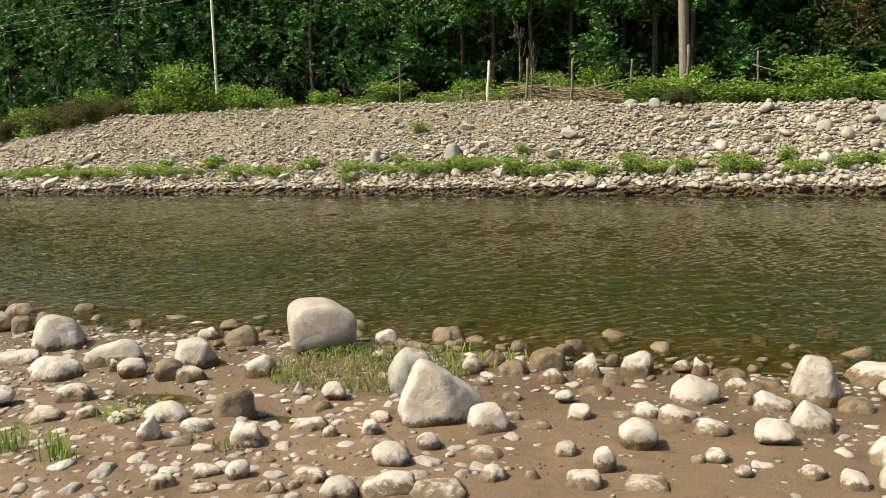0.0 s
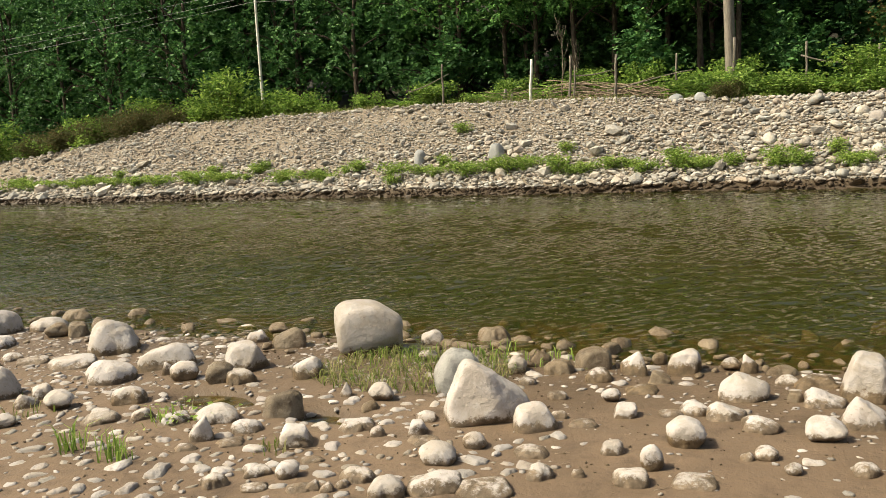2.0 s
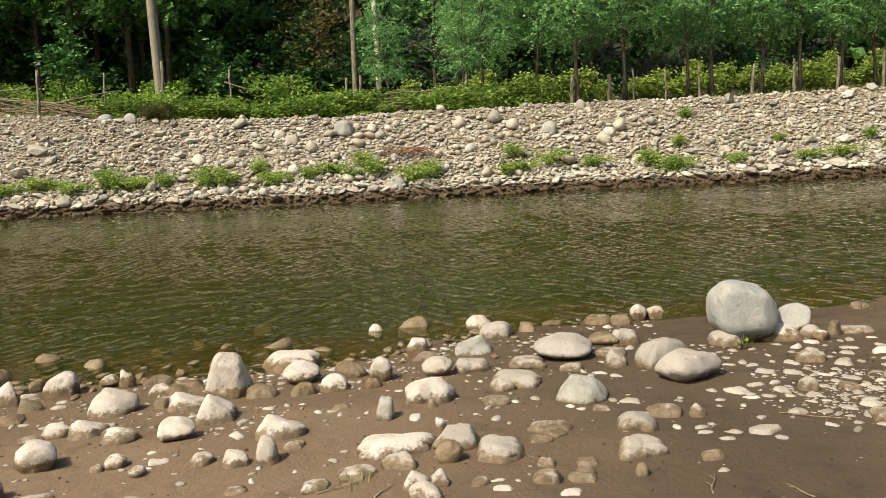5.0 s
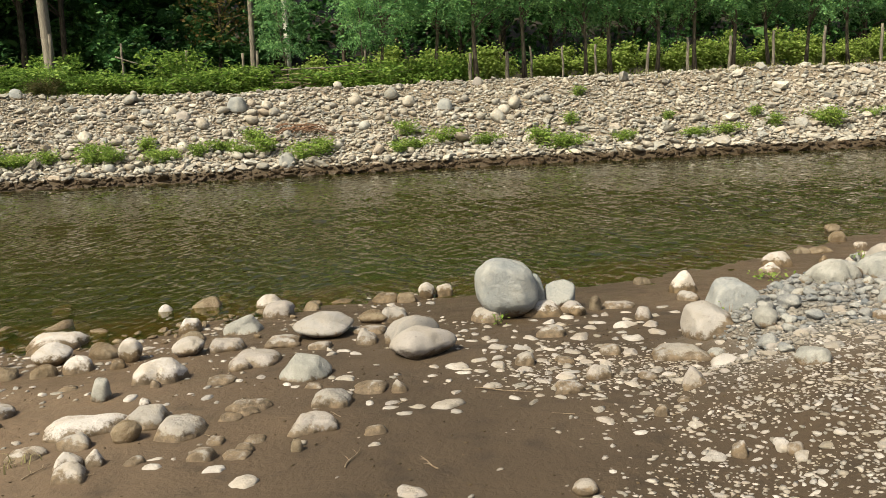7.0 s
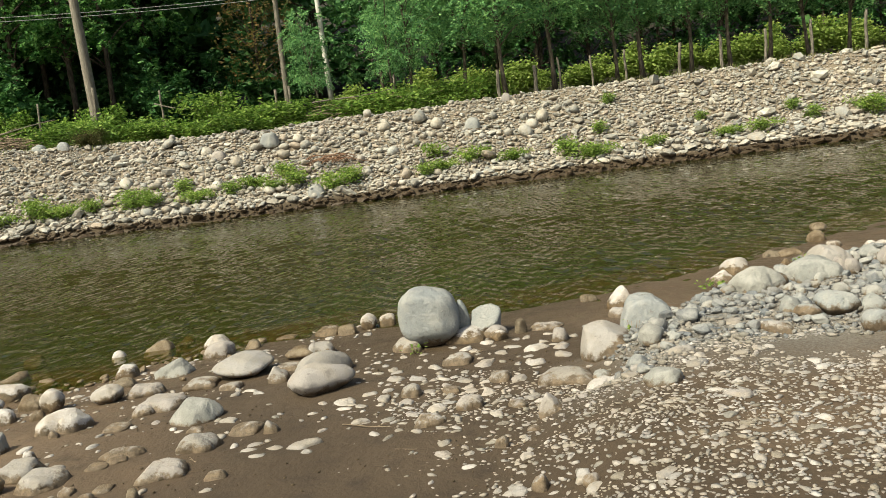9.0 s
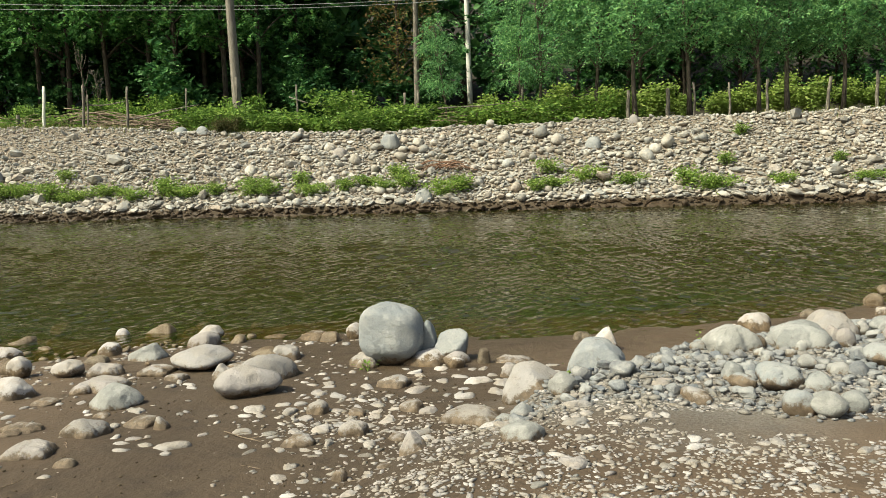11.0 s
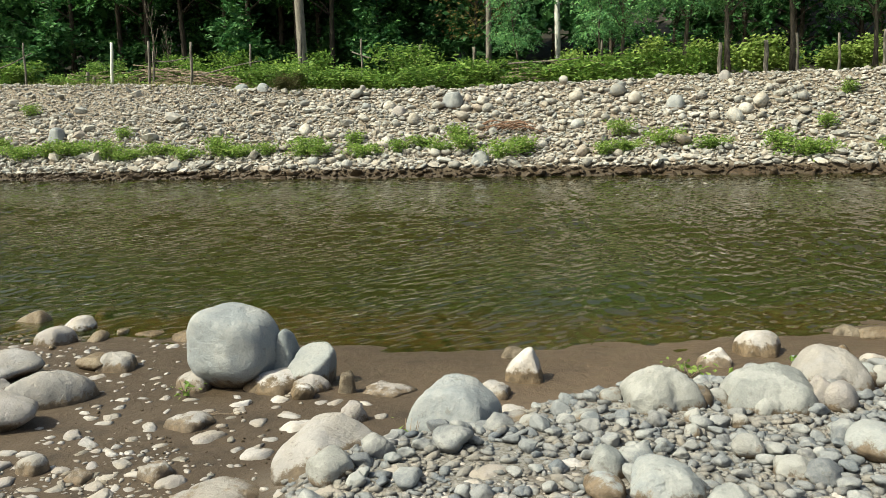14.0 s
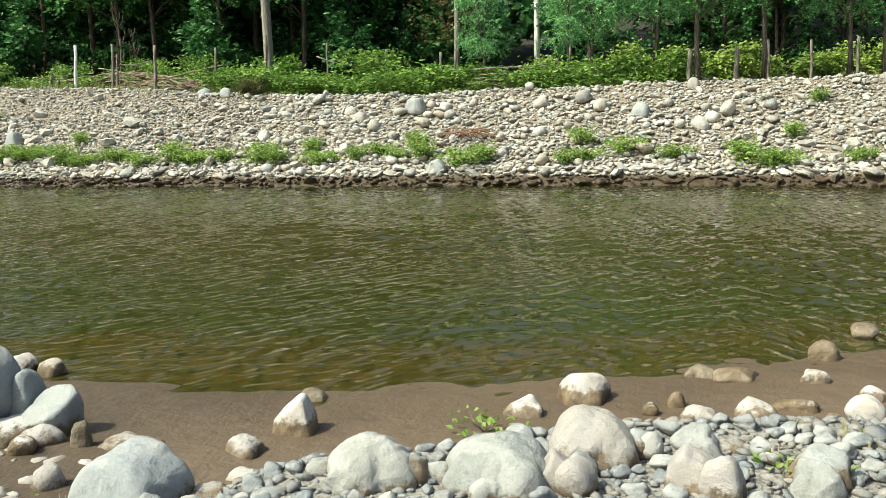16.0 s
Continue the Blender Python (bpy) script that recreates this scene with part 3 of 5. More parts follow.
def shore_stone(x, y, wide, deep, high, yaw, kind, sharp=18.0, level=0, label="", name="river_stone", sink=0.32, sides=(), form=""):
    """A stone by its place, its width across the view, its depth, the height that stands out, and the view's bearing."""
    low, lobes = high < 0.5 * wide, 0.0
    if not sides:
        if not form:
            form = str(rng.choice(("dome", "dome", "slab", "loaf") if low else ("block", "egg", "wedge", "wedge_back", "lens", "loaf")))
        sharp, sink, planes = FORMS[form]
        sides = np.array(planes) + np.concatenate([rng.normal(0, 0.10, (len(planes), 3)), rng.normal(0, 0.03, (len(planes), 1))], 1)
        lobes = 0.10 if form in ("dome", "slab") and low else 0.03
    v, f = pebble_shape(rng, level or (4 if wide > 0.13 else 3), 0, sharp, 0.045 if name == "boulder" else 0.075, sides=sides, lobes=lobes)
    tall = high * (1 + sink)
    v = v * [wide / 2, deep / 2, tall / 2]
    material, text = STONES[kind]
    ob = new(name, mesh_of(name, v, f, material))
    base = max(land_at(x, y), -0.12)
    ob.matrix_world = pose(x, y, base + high - tall / 2, 0, 0, yaw)
    c, d = math.cos(radians(yaw)), math.sin(radians(yaw))
    under = land(x + c * v[:, 0] - d * v[:, 1], y + d * v[:, 0] + c * v[:, 1])
    rise = ob.data.attributes.new("rise", "FLOAT", "POINT")
    rise.data.foreach_set("value", (v[:, 2] + base + high - tall / 2 - under).astype(np.float32))
    SHORE.append((x, y, max(wide, deep)))
    return tagged(ob, label or text, "stone", "stones on the shore")


# the large ones
shore_stone(-3.13, 5.42, 0.54, 0.46, 0.42, 41, "m", sharp=12, level=5, sink=0.12, name="boulder", label="large pale boulder with a dark hollow foot beside grass",
            sides=((0.05, -0.05, 1, 0.82), (-1, 0, 0.0, 0.88), (-0.6, -0.2, 0.75, 0.97), (0.62, 0, 0.78, 0.84), (1, 0, -0.1, 0.95), (0, -1, 0.3, 0.76), (0.2, -0.75, -0.62, 0.78), (0, 1, 0.2, 0.8), (-0.6, 0, -0.8, 0.95), (0, 0, -1, 0.86)))
shore_stone(-1.88, 4.76, 0.36, 0.32, 0.26, 39, "g", sharp=8, level=5, sink=0.35, name="boulder", label="grey speckled boulder behind a wedge-shaped one",
            sides=((0.15, -0.1, 1, 0.80), (-0.7, 0, 0.7, 0.84), (0.8, 0, 0.5, 0.88), (-1, 0, -0.1, 0.95), (0, -0.9, 0.4, 0.8), (0, 1, 0.2, 0.8), (0, 0, -1, 0.8)))
shore_stone(-1.40, 4.24, 0.50, 0.36, 0.34, 38, "p", sharp=16, level=5, sink=0.30, name="boulder", label="large pale wedge-shaped boulder in wet mud",
            sides=((-0.10, 0, 1, 0.88), (-0.90, 0.05, 0.42, 0.78), (-1, -0.1, -0.10, 0.90), (0.55, 0.0, 0.84, 0.58), (1, 0, 0.05, 0.98), (-0.30, -0.90, 0.35, 0.60), (0.45, -0.80, 0.42, 0.62), (0, -0.75, -0.65, 0.66), (0, 0.9, 0.4, 0.7), (0, 0, -1, 0.6)))
shore_stone(-1.06, 4.17, 0.25, 0.20, 0.13, 38, "p", sharp=6, level=4, sink=0.5, name="boulder", label="smooth pale stone leaning on a wedge-shaped boulder",
            sides=((-0.1, -0.1, 1, 0.78), (-1, 0, 0.2, 0.85), (0.9, 0, 0.4, 0.85), (0, -0.9, 0.4, 0.8), (0, 1, 0.2, 0.8), (0, 0, -1, 0.8)))
shore_stone(0.46, 5.46, 0.33, 0.30, 0.26, 8, "m", sharp=10, level=5, name="boulder", label="pale blocky boulder with a yellow-brown wet foot",
            sides=((-0.90, 0, 0.42, 0.72), (0.88, 0, 0.42, 0.74), (0.15, -0.15, 1, 0.70), (-0.1, -0.92, 0.35, 0.72), (0, 1, 0.2, 0.8), (0, 0, -1, 0.8), (0.7, -0.7, 0.1, 0.88)))
shore_stone(4.05, 6.05, 0.455, 0.40, 0.42, -4, "b", sharp=11, level=5, sink=0.10, name="boulder", label="large rounded blue-grey boulder with a pale crust",
            sides=((0.22, -0.10, 1, 0.78), (-1, -0.1, 0.05, 0.90), (-0.6, 0, 0.8, 0.99), (0.80, 0, 0.60, 0.92), (1, 0, 0.0, 0.90), (-0.2, -1, 0.18, 0.80), (0.65, -0.75, 0.15, 0.88), (0, 1, 0.1, 0.85), (-0.75, -0.1, -0.70, 0.84), (0.60, -0.1, -0.80, 0.88), (0, -0.66, -0.75, 0.82), (0, 0, -1, 0.92)))
shore_stone(4.295, 6.19, 0.14, 0.22, 0.28, 2, "b", sharp=7, level=4, name="boulder", label="narrow grey stone standing on edge",
            sides=((-0.80, 0, 0.55, 0.68), (0.85, 0, 0.50, 0.70), (0.1, 0, 1, 0.86), (-1, 0, -0.1, 0.82), (1, 0, -0.1, 0.82), (0, -1, 0.3, 0.72), (0, 1, 0.3, 0.72), (0, 0, -1, 0.9)))
shore_stone(4.465, 6.12, 0.27, 0.22, 0.21, 5, "b", sharp=20, level=5, name="boulder", label="flat-topped grey stone on a dark wet one",
            sides=((-0.15, -0.42, 0.88, 0.50), (-0.95, 0.1, 0.25, 0.80), (1, 0, -0.15, 0.88), (0.25, -1, -0.35, 0.70), (-0.6, -0.8, -0.30, 0.84), (0.75, -0.6, 0.1, 0.86), (0, 1, 0, 0.8), (0, 0, -1, 0.7)))
shore_stone(5.13, 4.88, 0.34, 0.40, 0.14, -4, "q", sharp=9, level=5, sink=0.6, name="boulder", label="broad pale slab lying at the edge of the gravel",
            sides=((-0.25, -0.2, 1, 0.70), (0.55, -0.1, 0.82, 0.68), (-1, 0, 0.25, 0.82), (0.9, -0.3, 0.1, 0.92), (0, -0.9, 0.5, 0.80), (0, 1, 0.2, 0.85), (0, 0, -1, 0.8)))
shore_stone(5.50, 5.38, 0.35, 0.33, 0.28, -8, "b", sharp=13, level=5, sink=0.15, name="boulder", label="large smooth blue-grey boulder on damp sand",
            sides=((0.05, -0.08, 1, 0.80), (-0.92, 0, 0.36, 0.86), (-0.5, -0.1, 0.86, 0.90), (0.62, 0, 0.78, 0.86), (1, 0, 0.05, 0.95), (0, -0.92, 0.38, 0.76), (0, 1, 0.2, 0.85), (0.1, -0.85, -0.52, 0.82), (-0.7, 0, -0.7, 0.92), (0.7, 0, -0.7, 0.95), (0, 0, -1, 0.85)))
# the others, one by one
shore_stone(-8.25, 4.98, 0.29, 0.27, 0.23, 62, "m")
shore_stone(-7.28, 4.78, 0.50, 0.47, 0.24, 60, "p", form="dome")
shore_stone(-6.95, 5.13, 0.38, 0.36, 0.13, 58, "p")
shore_stone(-7.20, 5.61, 0.32, 0.26, 0.14, 56, "w")
shore_stone(-5.34, 4.68, 0.46, 0.44, 0.28, 54, "m", form="dome")
shore_stone(-6.66, 4.40, 0.35, 0.33, 0.12, 60, "p")
shore_stone(-6.67, 5.98, 0.29, 0.23, 0.14, 52, "w")
shore_stone(-6.55, 4.96, 0.24, 0.19, 0.13, 57, "w")
shore_stone(-6.33, 5.04, 0.21, 0.17, 0.14, 56, "w")
shore_stone(-4.39, 4.45, 0.45, 0.42, 0.17, 51, "m", form="loaf")
shore_stone(-4.44, 3.98, 0.37, 0.35, 0.15, 54, "p", form="dome")
shore_stone(-5.18, 4.17, 0.38, 0.36, 0.07, 56, "p")
shore_stone(-5.80, 3.76, 0.31, 0.29, 0.10, 62, "p")
shore_stone(-4.84, 3.24, 0.49, 0.46, 0.21, 61, "p")
shore_stone(-5.89, 4.09, 0.18, 0.18, 0.06, 60, "p")
shore_stone(-5.62, 4.10, 0.26, 0.24, 0.04, 59, "p")
shore_stone(-4.47, 3.44, 0.15, 0.15, 0.09, 58, "p")
shore_stone(-4.08, 3.31, 0.19, 0.18, 0.11, 57, "p")
shore_stone(-4.35, 3.25, 0.16, 0.15, 0.09, 59, "p")
shore_stone(-3.75, 3.60, 0.24, 0.23, 0.10, 53, "m", form="dome")
shore_stone(-3.90, 4.20, 0.21, 0.20, 0.12, 50, "m", form="egg")
shore_stone(-4.13, 4.25, 0.11, 0.10, 0.09, 51, "m")
shore_stone(-3.71, 4.63, 0.34, 0.32, 0.19, 46, "m", form="block")
shore_stone(-3.45, 4.31, 0.23, 0.22, 0.09, 46, "m")
shore_stone(-2.61, 3.83, 0.26, 0.21, 0.14, 44, "w", form="loaf")
shore_stone(-2.88, 3.55, 0.26, 0.24, 0.09, 48, "p", form="dome")
shore_stone(-2.65, 3.22, 0.14, 0.14, 0.13, 49, "p", form="wedge_back")
shore_stone(-2.54, 3.46, 0.19, 0.18, 0.06, 46, "p")
shore_stone(-2.14, 3.42, 0.21, 0.20, 0.10, 43, "p", form="block")
shore_stone(-3.06, 4.59, 0.23, 0.22, 0.12, 42, "m")
shore_stone(-4.37, 5.42, 0.20, 0.19, 0.09, 45, "p")
shore_stone(-4.97, 5.89, 0.19, 0.18, 0.05, 46, "p")
shore_stone(-4.49, 5.82, 0.18, 0.15, 0.09, 44, "w")
shore_stone(-3.93, 5.35, 0.29, 0.23, 0.15, 43, "w")
shore_stone(-2.48, 4.29, 0.08, 0.08, 0.09, 40, "p")
shore_stone(-2.22, 4.32, 0.16, 0.15, 0.10, 37, "p")
shore_stone(-1.98, 3.76, 0.21, 0.20, 0.05, 39, "p", form="slab")
shore_stone(-1.79, 3.70, 0.09, 0.09, 0.05, 38, "p")
shore_stone(-2.07, 2.77, 0.14, 0.13, 0.06, 49, "p")
shore_stone(-1.98, 2.97, 0.15, 0.14, 0.05, 46, "p")
shore_stone(-1.81, 3.00, 0.12, 0.12, 0.07, 44, "p")
shore_stone(-1.87, 3.25, 0.13, 0.13, 0.02, 42, "p")
shore_stone(-1.49, 3.13, 0.18, 0.17, 0.06, 39, "p")
shore_stone(-1.26, 3.05, 0.18, 0.17, 0.08, 37, "p")
shore_stone(-1.60, 2.93, 0.08, 0.07, 0.04, 42, "p")
shore_stone(-1.52, 2.94, 0.07, 0.07, 0.04, 41, "p")
shore_stone(-1.49, 3.02, 0.07, 0.07, 0.03, 40, "p")
shore_stone(-1.66, 2.90, 0.12, 0.12, 0.02, 43, "p")
shore_stone(-1.85, 2.81, 0.13, 0.11, 0.02, 46, "p")
shore_stone(-3.58, 4.25, 0.22, 0.17, 0.14, 48, "w")
shore_stone(-2.16, 4.12, 0.11, 0.09, 0.05, 38, "w")
shore_stone(-3.09, 3.41, 0.21, 0.20, 0.05, 51, "p")
shore_stone(-3.34, 3.37, 0.14, 0.13, 0.06, 53, "p")
shore_stone(-2.60, 3.07, 0.13, 0.12, 0.03, 50, "p")
shore_stone(-4.40, 2.91, 0.20, 0.19, 0.07, 62, "p")
shore_stone(-4.06, 2.92, 0.14, 0.13, 0.07, 61, "p")
shore_stone(-2.44, 3.23, 0.16, 0.13, 0.03, 47, "p")
shore_stone(-3.51, 2.46, 0.16, 0.15, 0.03, 62, "p")
shore_stone(-3.55, 3.23, 0.24, 0.23, 0.05, 55, "p")
shore_stone(-2.83, 5.87, 0.20, 0.19, 0.12, 33, "p")
shore_stone(-2.42, 6.18, 0.29, 0.23, 0.13, 29, "w")
shore_stone(-2.55, 5.37, 0.17, 0.16, 0.07, 34, "p")
shore_stone(-1.75, 5.30, 0.14, 0.14, 0.11, 28, "p", form="egg")
shore_stone(-1.52, 4.99, 0.12, 0.11, 0.04, 27, "p")
shore_stone(-1.45, 5.34, 0.21, 0.17, 0.09, 25, "w")
shore_stone(-1.68, 5.53, 0.15, 0.12, 0.09, 26, "w")
shore_stone(-1.30, 5.58, 0.26, 0.21, 0.14, 23, "w")
shore_stone(-1.13, 5.26, 0.18, 0.17, 0.08, 22, "m")
shore_stone(-0.98, 5.52, 0.19, 0.18, 0.15, 20, "m", form="wedge_back")
shore_stone(-0.69, 5.69, 0.23, 0.22, 0.16, 17, "m", form="loaf")
shore_stone(-0.91, 5.84, 0.11, 0.09, 0.08, 18, "w")
shore_stone(-0.74, 5.32, 0.15, 0.12, 0.08, 18, "w")
shore_stone(-0.78, 5.11, 0.22, 0.21, 0.05, 19, "m")
shore_stone(-0.29, 5.79, 0.12, 0.11, 0.12, 13, "m")
shore_stone(-0.42, 5.85, 0.14, 0.14, 0.07, 14, "m")
shore_stone(-0.36, 4.77, 0.17, 0.16, 0.07, 16, "p")
shore_stone(-0.17, 4.73, 0.23, 0.22, 0.09, 14, "p", form="wedge")
shore_stone(-0.19, 5.22, 0.30, 0.28, 0.14, 13, "p", form="wedge")
shore_stone(0.04, 4.61, 0.21, 0.20, 0.06, 12, "p")
shore_stone(-0.88, 4.84, 0.12, 0.11, 0.07, 22, "p")
shore_stone(-0.70, 4.59, 0.14, 0.13, 0.07, 21, "p")
shore_stone(-0.46, 4.67, 0.14, 0.13, 0.03, 18, "p")
shore_stone(-0.25, 4.25, 0.20, 0.19, 0.14, 17, "m")
shore_stone(-0.53, 3.96, 0.13, 0.12, 0.06, 22, "p")
shore_stone(-0.29, 3.84, 0.11, 0.10, 0.11, 19, "m", form="egg")
shore_stone(-0.32, 3.63, 0.17, 0.16, 0.06, 20, "p")
shore_stone(-0.06, 3.73, 0.20, 0.19, 0.04, 16, "p")
shore_stone(-0.72, 3.52, 0.14, 0.13, 0.06, 27, "p")
shore_stone(-0.85, 4.34, 0.17, 0.15, 0.03, 23, "p")
shore_stone(-0.91, 3.81, 0.18, 0.17, 0.04, 27, "p")
shore_stone(-1.22, 3.78, 0.13, 0.13, 0.07, 31, "p", form="egg")
shore_stone(-1.27, 3.50, 0.19, 0.18, 0.09, 34, "p", form="egg")
shore_stone(-1.48, 3.69, 0.18, 0.16, 0.03, 34, "p")
shore_stone(-1.10, 3.20, 0.26, 0.24, 0.07, 34, "p", form="loaf")
shore_stone(-0.87, 3.26, 0.26, 0.23, 0.04, 30, "p")
shore_stone(-1.60, 3.82, 0.12, 0.11, 0.07, 35, "p")
shore_stone(-1.72, 4.08, 0.13, 0.13, 0.05, 34, "p")
shore_stone(-1.21, 4.78, 0.13, 0.12, 0.04, 25, "p")
shore_stone(-1.03, 4.41, 0.10, 0.09, 0.04, 25, "p")
shore_stone(-0.56, 3.60, 0.07, 0.06, 0.03, 24, "p")
shore_stone(0.15, 4.21, 0.11, 0.11, 0.06, 12, "p")
shore_stone(0.07, 4.16, 0.07, 0.07, 0.04, 13, "p")
shore_stone(0.30, 4.05, 0.08, 0.08, 0.04, 10, "p")
shore_stone(-0.09, 5.83, 0.20, 0.16, 0.06, 11, "w")
shore_stone(0.15, 5.63, 0.27, 0.26, 0.06, 9, "m")
shore_stone(-0.02, 5.62, 0.16, 0.15, 0.05, 11, "p")
shore_stone(0.26, 5.21, 0.24, 0.23, 0.09, 8, "p", form="wedge")
shore_stone(0.36, 4.58, 0.20, 0.19, 0.10, 8, "p")
shore_stone(0.10, 5.22, 0.10, 0.08, 0.06, 10, "w")
shore_stone(-1.85, 6.79, 0.24, 0.19, 0.06, 23, "w")
shore_stone(-0.42, 7.15, 0.24, 0.19, 0.06, 11, "w")
shore_stone(0.77, 6.12, 0.44, 0.41, 0.13, 5, "m", form="slab")
shore_stone(0.90, 5.69, 0.25, 0.24, 0.13, 4, "m", form="lens")
shore_stone(1.14, 5.44, 0.19, 0.18, 0.09, 2, "p")
shore_stone(0.50, 4.91, 0.24, 0.22, 0.15, 9, "p", form="wedge")
shore_stone(0.67, 5.39, 0.22, 0.18, 0.07, 7, "w")
shore_stone(0.95, 5.37, 0.16, 0.13, 0.07, 4, "w")
shore_stone(1.22, 5.73, 0.23, 0.18, 0.10, 1, "w")
shore_stone(1.44, 5.56, 0.15, 0.15, 0.15, -2, "m", form="egg")
shore_stone(1.39, 5.42, 0.11, 0.11, 0.05, -1, "m")
shore_stone(1.35, 7.12, 0.13, 0.12, 0.14, -0, "m", form="egg")
shore_stone(1.67, 7.21, 0.26, 0.21, 0.16, -3, "w")
shore_stone(0.32, 7.76, 0.20, 0.16, 0.09, 7, "w")
shore_stone(1.69, 6.31, 0.18, 0.17, 0.10, -4, "m")
shore_stone(1.75, 6.04, 0.20, 0.16, 0.05, -4, "w")
shore_stone(1.81, 5.57, 0.21, 0.20, 0.12, -5, "p")
shore_stone(2.10, 6.17, 0.28, 0.27, 0.12, -8, "g", form="wedge_back")
shore_stone(2.21, 7.05, 0.22, 0.21, 0.13, -8, "m", form="lens")
shore_stone(2.31, 6.69, 0.26, 0.24, 0.11, -9, "q")
shore_stone(2.04, 5.66, 0.25, 0.23, 0.08, -8, "q")
shore_stone(1.74, 5.00, 0.31, 0.30, 0.13, -5, "p", form="dome")
shore_stone(1.48, 4.68, 0.11, 0.10, 0.12, -2, "g", form="block")
shore_stone(1.22, 4.97, 0.12, 0.11, 0.02, 1, "p")
shore_stone(2.69, 5.83, 0.41, 0.39, 0.14, -14, "q", form="lens")
shore_stone(2.43, 5.71, 0.27, 0.25, 0.05, -11, "q", form="slab")
shore_stone(2.29, 5.25, 0.33, 0.32, 0.06, -11, "q", form="slab")
shore_stone(2.19, 5.12, 0.17, 0.16, 0.06, -10, "q")
shore_stone(2.12, 4.85, 0.18, 0.17, 0.03, -10, "q")
shore_stone(2.68, 5.47, 0.15, 0.14, 0.04, -15, "q")
shore_stone(2.61, 4.80, 0.30, 0.28, 0.12, -16, "g", form="block")
shore_stone(3.19, 6.95, 0.23, 0.22, 0.06, -16, "m")
shore_stone(3.06, 6.17, 0.23, 0.18, 0.08, -16, "w", form="lens")
shore_stone(2.82, 7.03, 0.19, 0.18, 0.03, -12, "m")
shore_stone(3.02, 5.83, 0.24, 0.22, 0.04, -17, "q")
shore_stone(0.92, 4.54, 0.28, 0.27, 0.12, 5, "p", form="wedge")
shore_stone(0.91, 4.12, 0.13, 0.13, 0.13, 6, "p", form="block")
shore_stone(0.76, 4.11, 0.13, 0.13, 0.08, 8, "p")
shore_stone(1.02, 4.30, 0.12, 0.11, 0.03, 4, "p")
shore_stone(0.59, 4.16, 0.12, 0.11, 0.05, 10, "p")
shore_stone(1.55, 4.16, 0.40, 0.29, 0.07, -4, "p", form="slab")
shore_stone(1.56, 3.93, 0.18, 0.17, 0.07, -4, "q", form="wedge_back")
shore_stone(1.85, 4.16, 0.24, 0.22, 0.08, -8, "q", form="block")
shore_stone(1.80, 3.94, 0.14, 0.11, 0.09, -8, "w", form="egg")
shore_stone(2.05, 3.97, 0.25, 0.24, 0.08, -11, "q", form="block")
shore_stone(1.37, 3.84, 0.19, 0.18, 0.04, -1, "p", form="dome")
shore_stone(1.19, 3.72, 0.13, 0.13, 0.03, 2, "p")
shore_stone(0.83, 3.74, 0.11, 0.10, 0.02, 7, "p")
shore_stone(0.97, 3.53, 0.12, 0.08, 0.02, 5, "p")
shore_stone(1.68, 3.49, 0.16, 0.15, 0.06, -7, "p")
shore_stone(1.64, 3.59, 0.12, 0.11, 0.08, -6, "p")
shore_stone(1.74, 3.62, 0.09, 0.08, 0.07, -7, "p")
shore_stone(1.92, 3.60, 0.09, 0.08, 0.03, -10, "q")
shore_stone(2.34, 4.29, 0.24, 0.17, 0.04, -14, "q")
shore_stone(2.27, 4.13, 0.13, 0.11, 0.02, -14, "q")
shore_stone(2.21, 3.59, 0.13, 0.12, 0.05, -15, "q")
shore_stone(2.24, 3.80, 0.09, 0.09, 0.03, -14, "q")
shore_stone(2.36, 3.58, 0.13, 0.12, 0.02, -17, "q")
shore_stone(2.43, 3.78, 0.11, 0.11, 0.02, -17, "q")
shore_stone(1.78, 4.43, 0.07, 0.07, 0.06, -6, "p")
shore_stone(1.75, 4.82, 0.06, 0.06, 0.04, -6, "p")
shore_stone(2.68, 4.57, 0.11, 0.10, 0.02, -17, "q")
shore_stone(2.69, 3.87, 0.25, 0.24, 0.06, 3, "q", form="slab")
shore_stone(2.99, 3.72, 0.11, 0.10, 0.03, -1, "q")
shore_stone(2.78, 4.22, 0.23, 0.22, 0.08, 2, "q")
shore_stone(2.99, 4.44, 0.20, 0.19, 0.04, -1, "q")
shore_stone(3.14, 4.36, 0.09, 0.08, 0.07, -3, "q")
shore_stone(2.99, 5.53, 0.15, 0.15, 0.10, -1, "q")
shore_stone(3.30, 5.52, 0.47, 0.29, 0.16, 34, "q", form="dome")
shore_stone(3.34, 5.10, 0.42, 0.27, 0.17, 34, "q", form="lens")
shore_stone(3.21, 6.18, 0.22, 0.21, 0.10, -3, "q")
shore_stone(3.53, 6.97, 0.14, 0.14, 0.12, -5, "m")
shore_stone(3.68, 7.01, 0.16, 0.15, 0.10, -6, "m")
shore_stone(3.35, 6.84, 0.17, 0.13, 0.08, -3, "w")
shore_stone(2.34, 4.20, 0.14, 0.14, 0.02, 8, "q")
shore_stone(2.39, 3.65, 0.09, 0.09, 0.03, 8, "q")
shore_stone(2.63, 3.59, 0.06, 0.05, 0.05, 5, "w")
shore_stone(3.88, 5.96, 0.23, 0.22, 0.09, -9, "q")
shore_stone(4.32, 6.03, 0.33, 0.31, 0.10, -13, "m")
shore_stone(4.53, 6.00, 0.17, 0.16, 0.08, -15, "q")
shore_stone(4.22, 5.37, 0.20, 0.19, 0.06, -13, "q")
shore_stone(3.91, 4.73, 0.12, 0.11, 0.07, -11, "q")
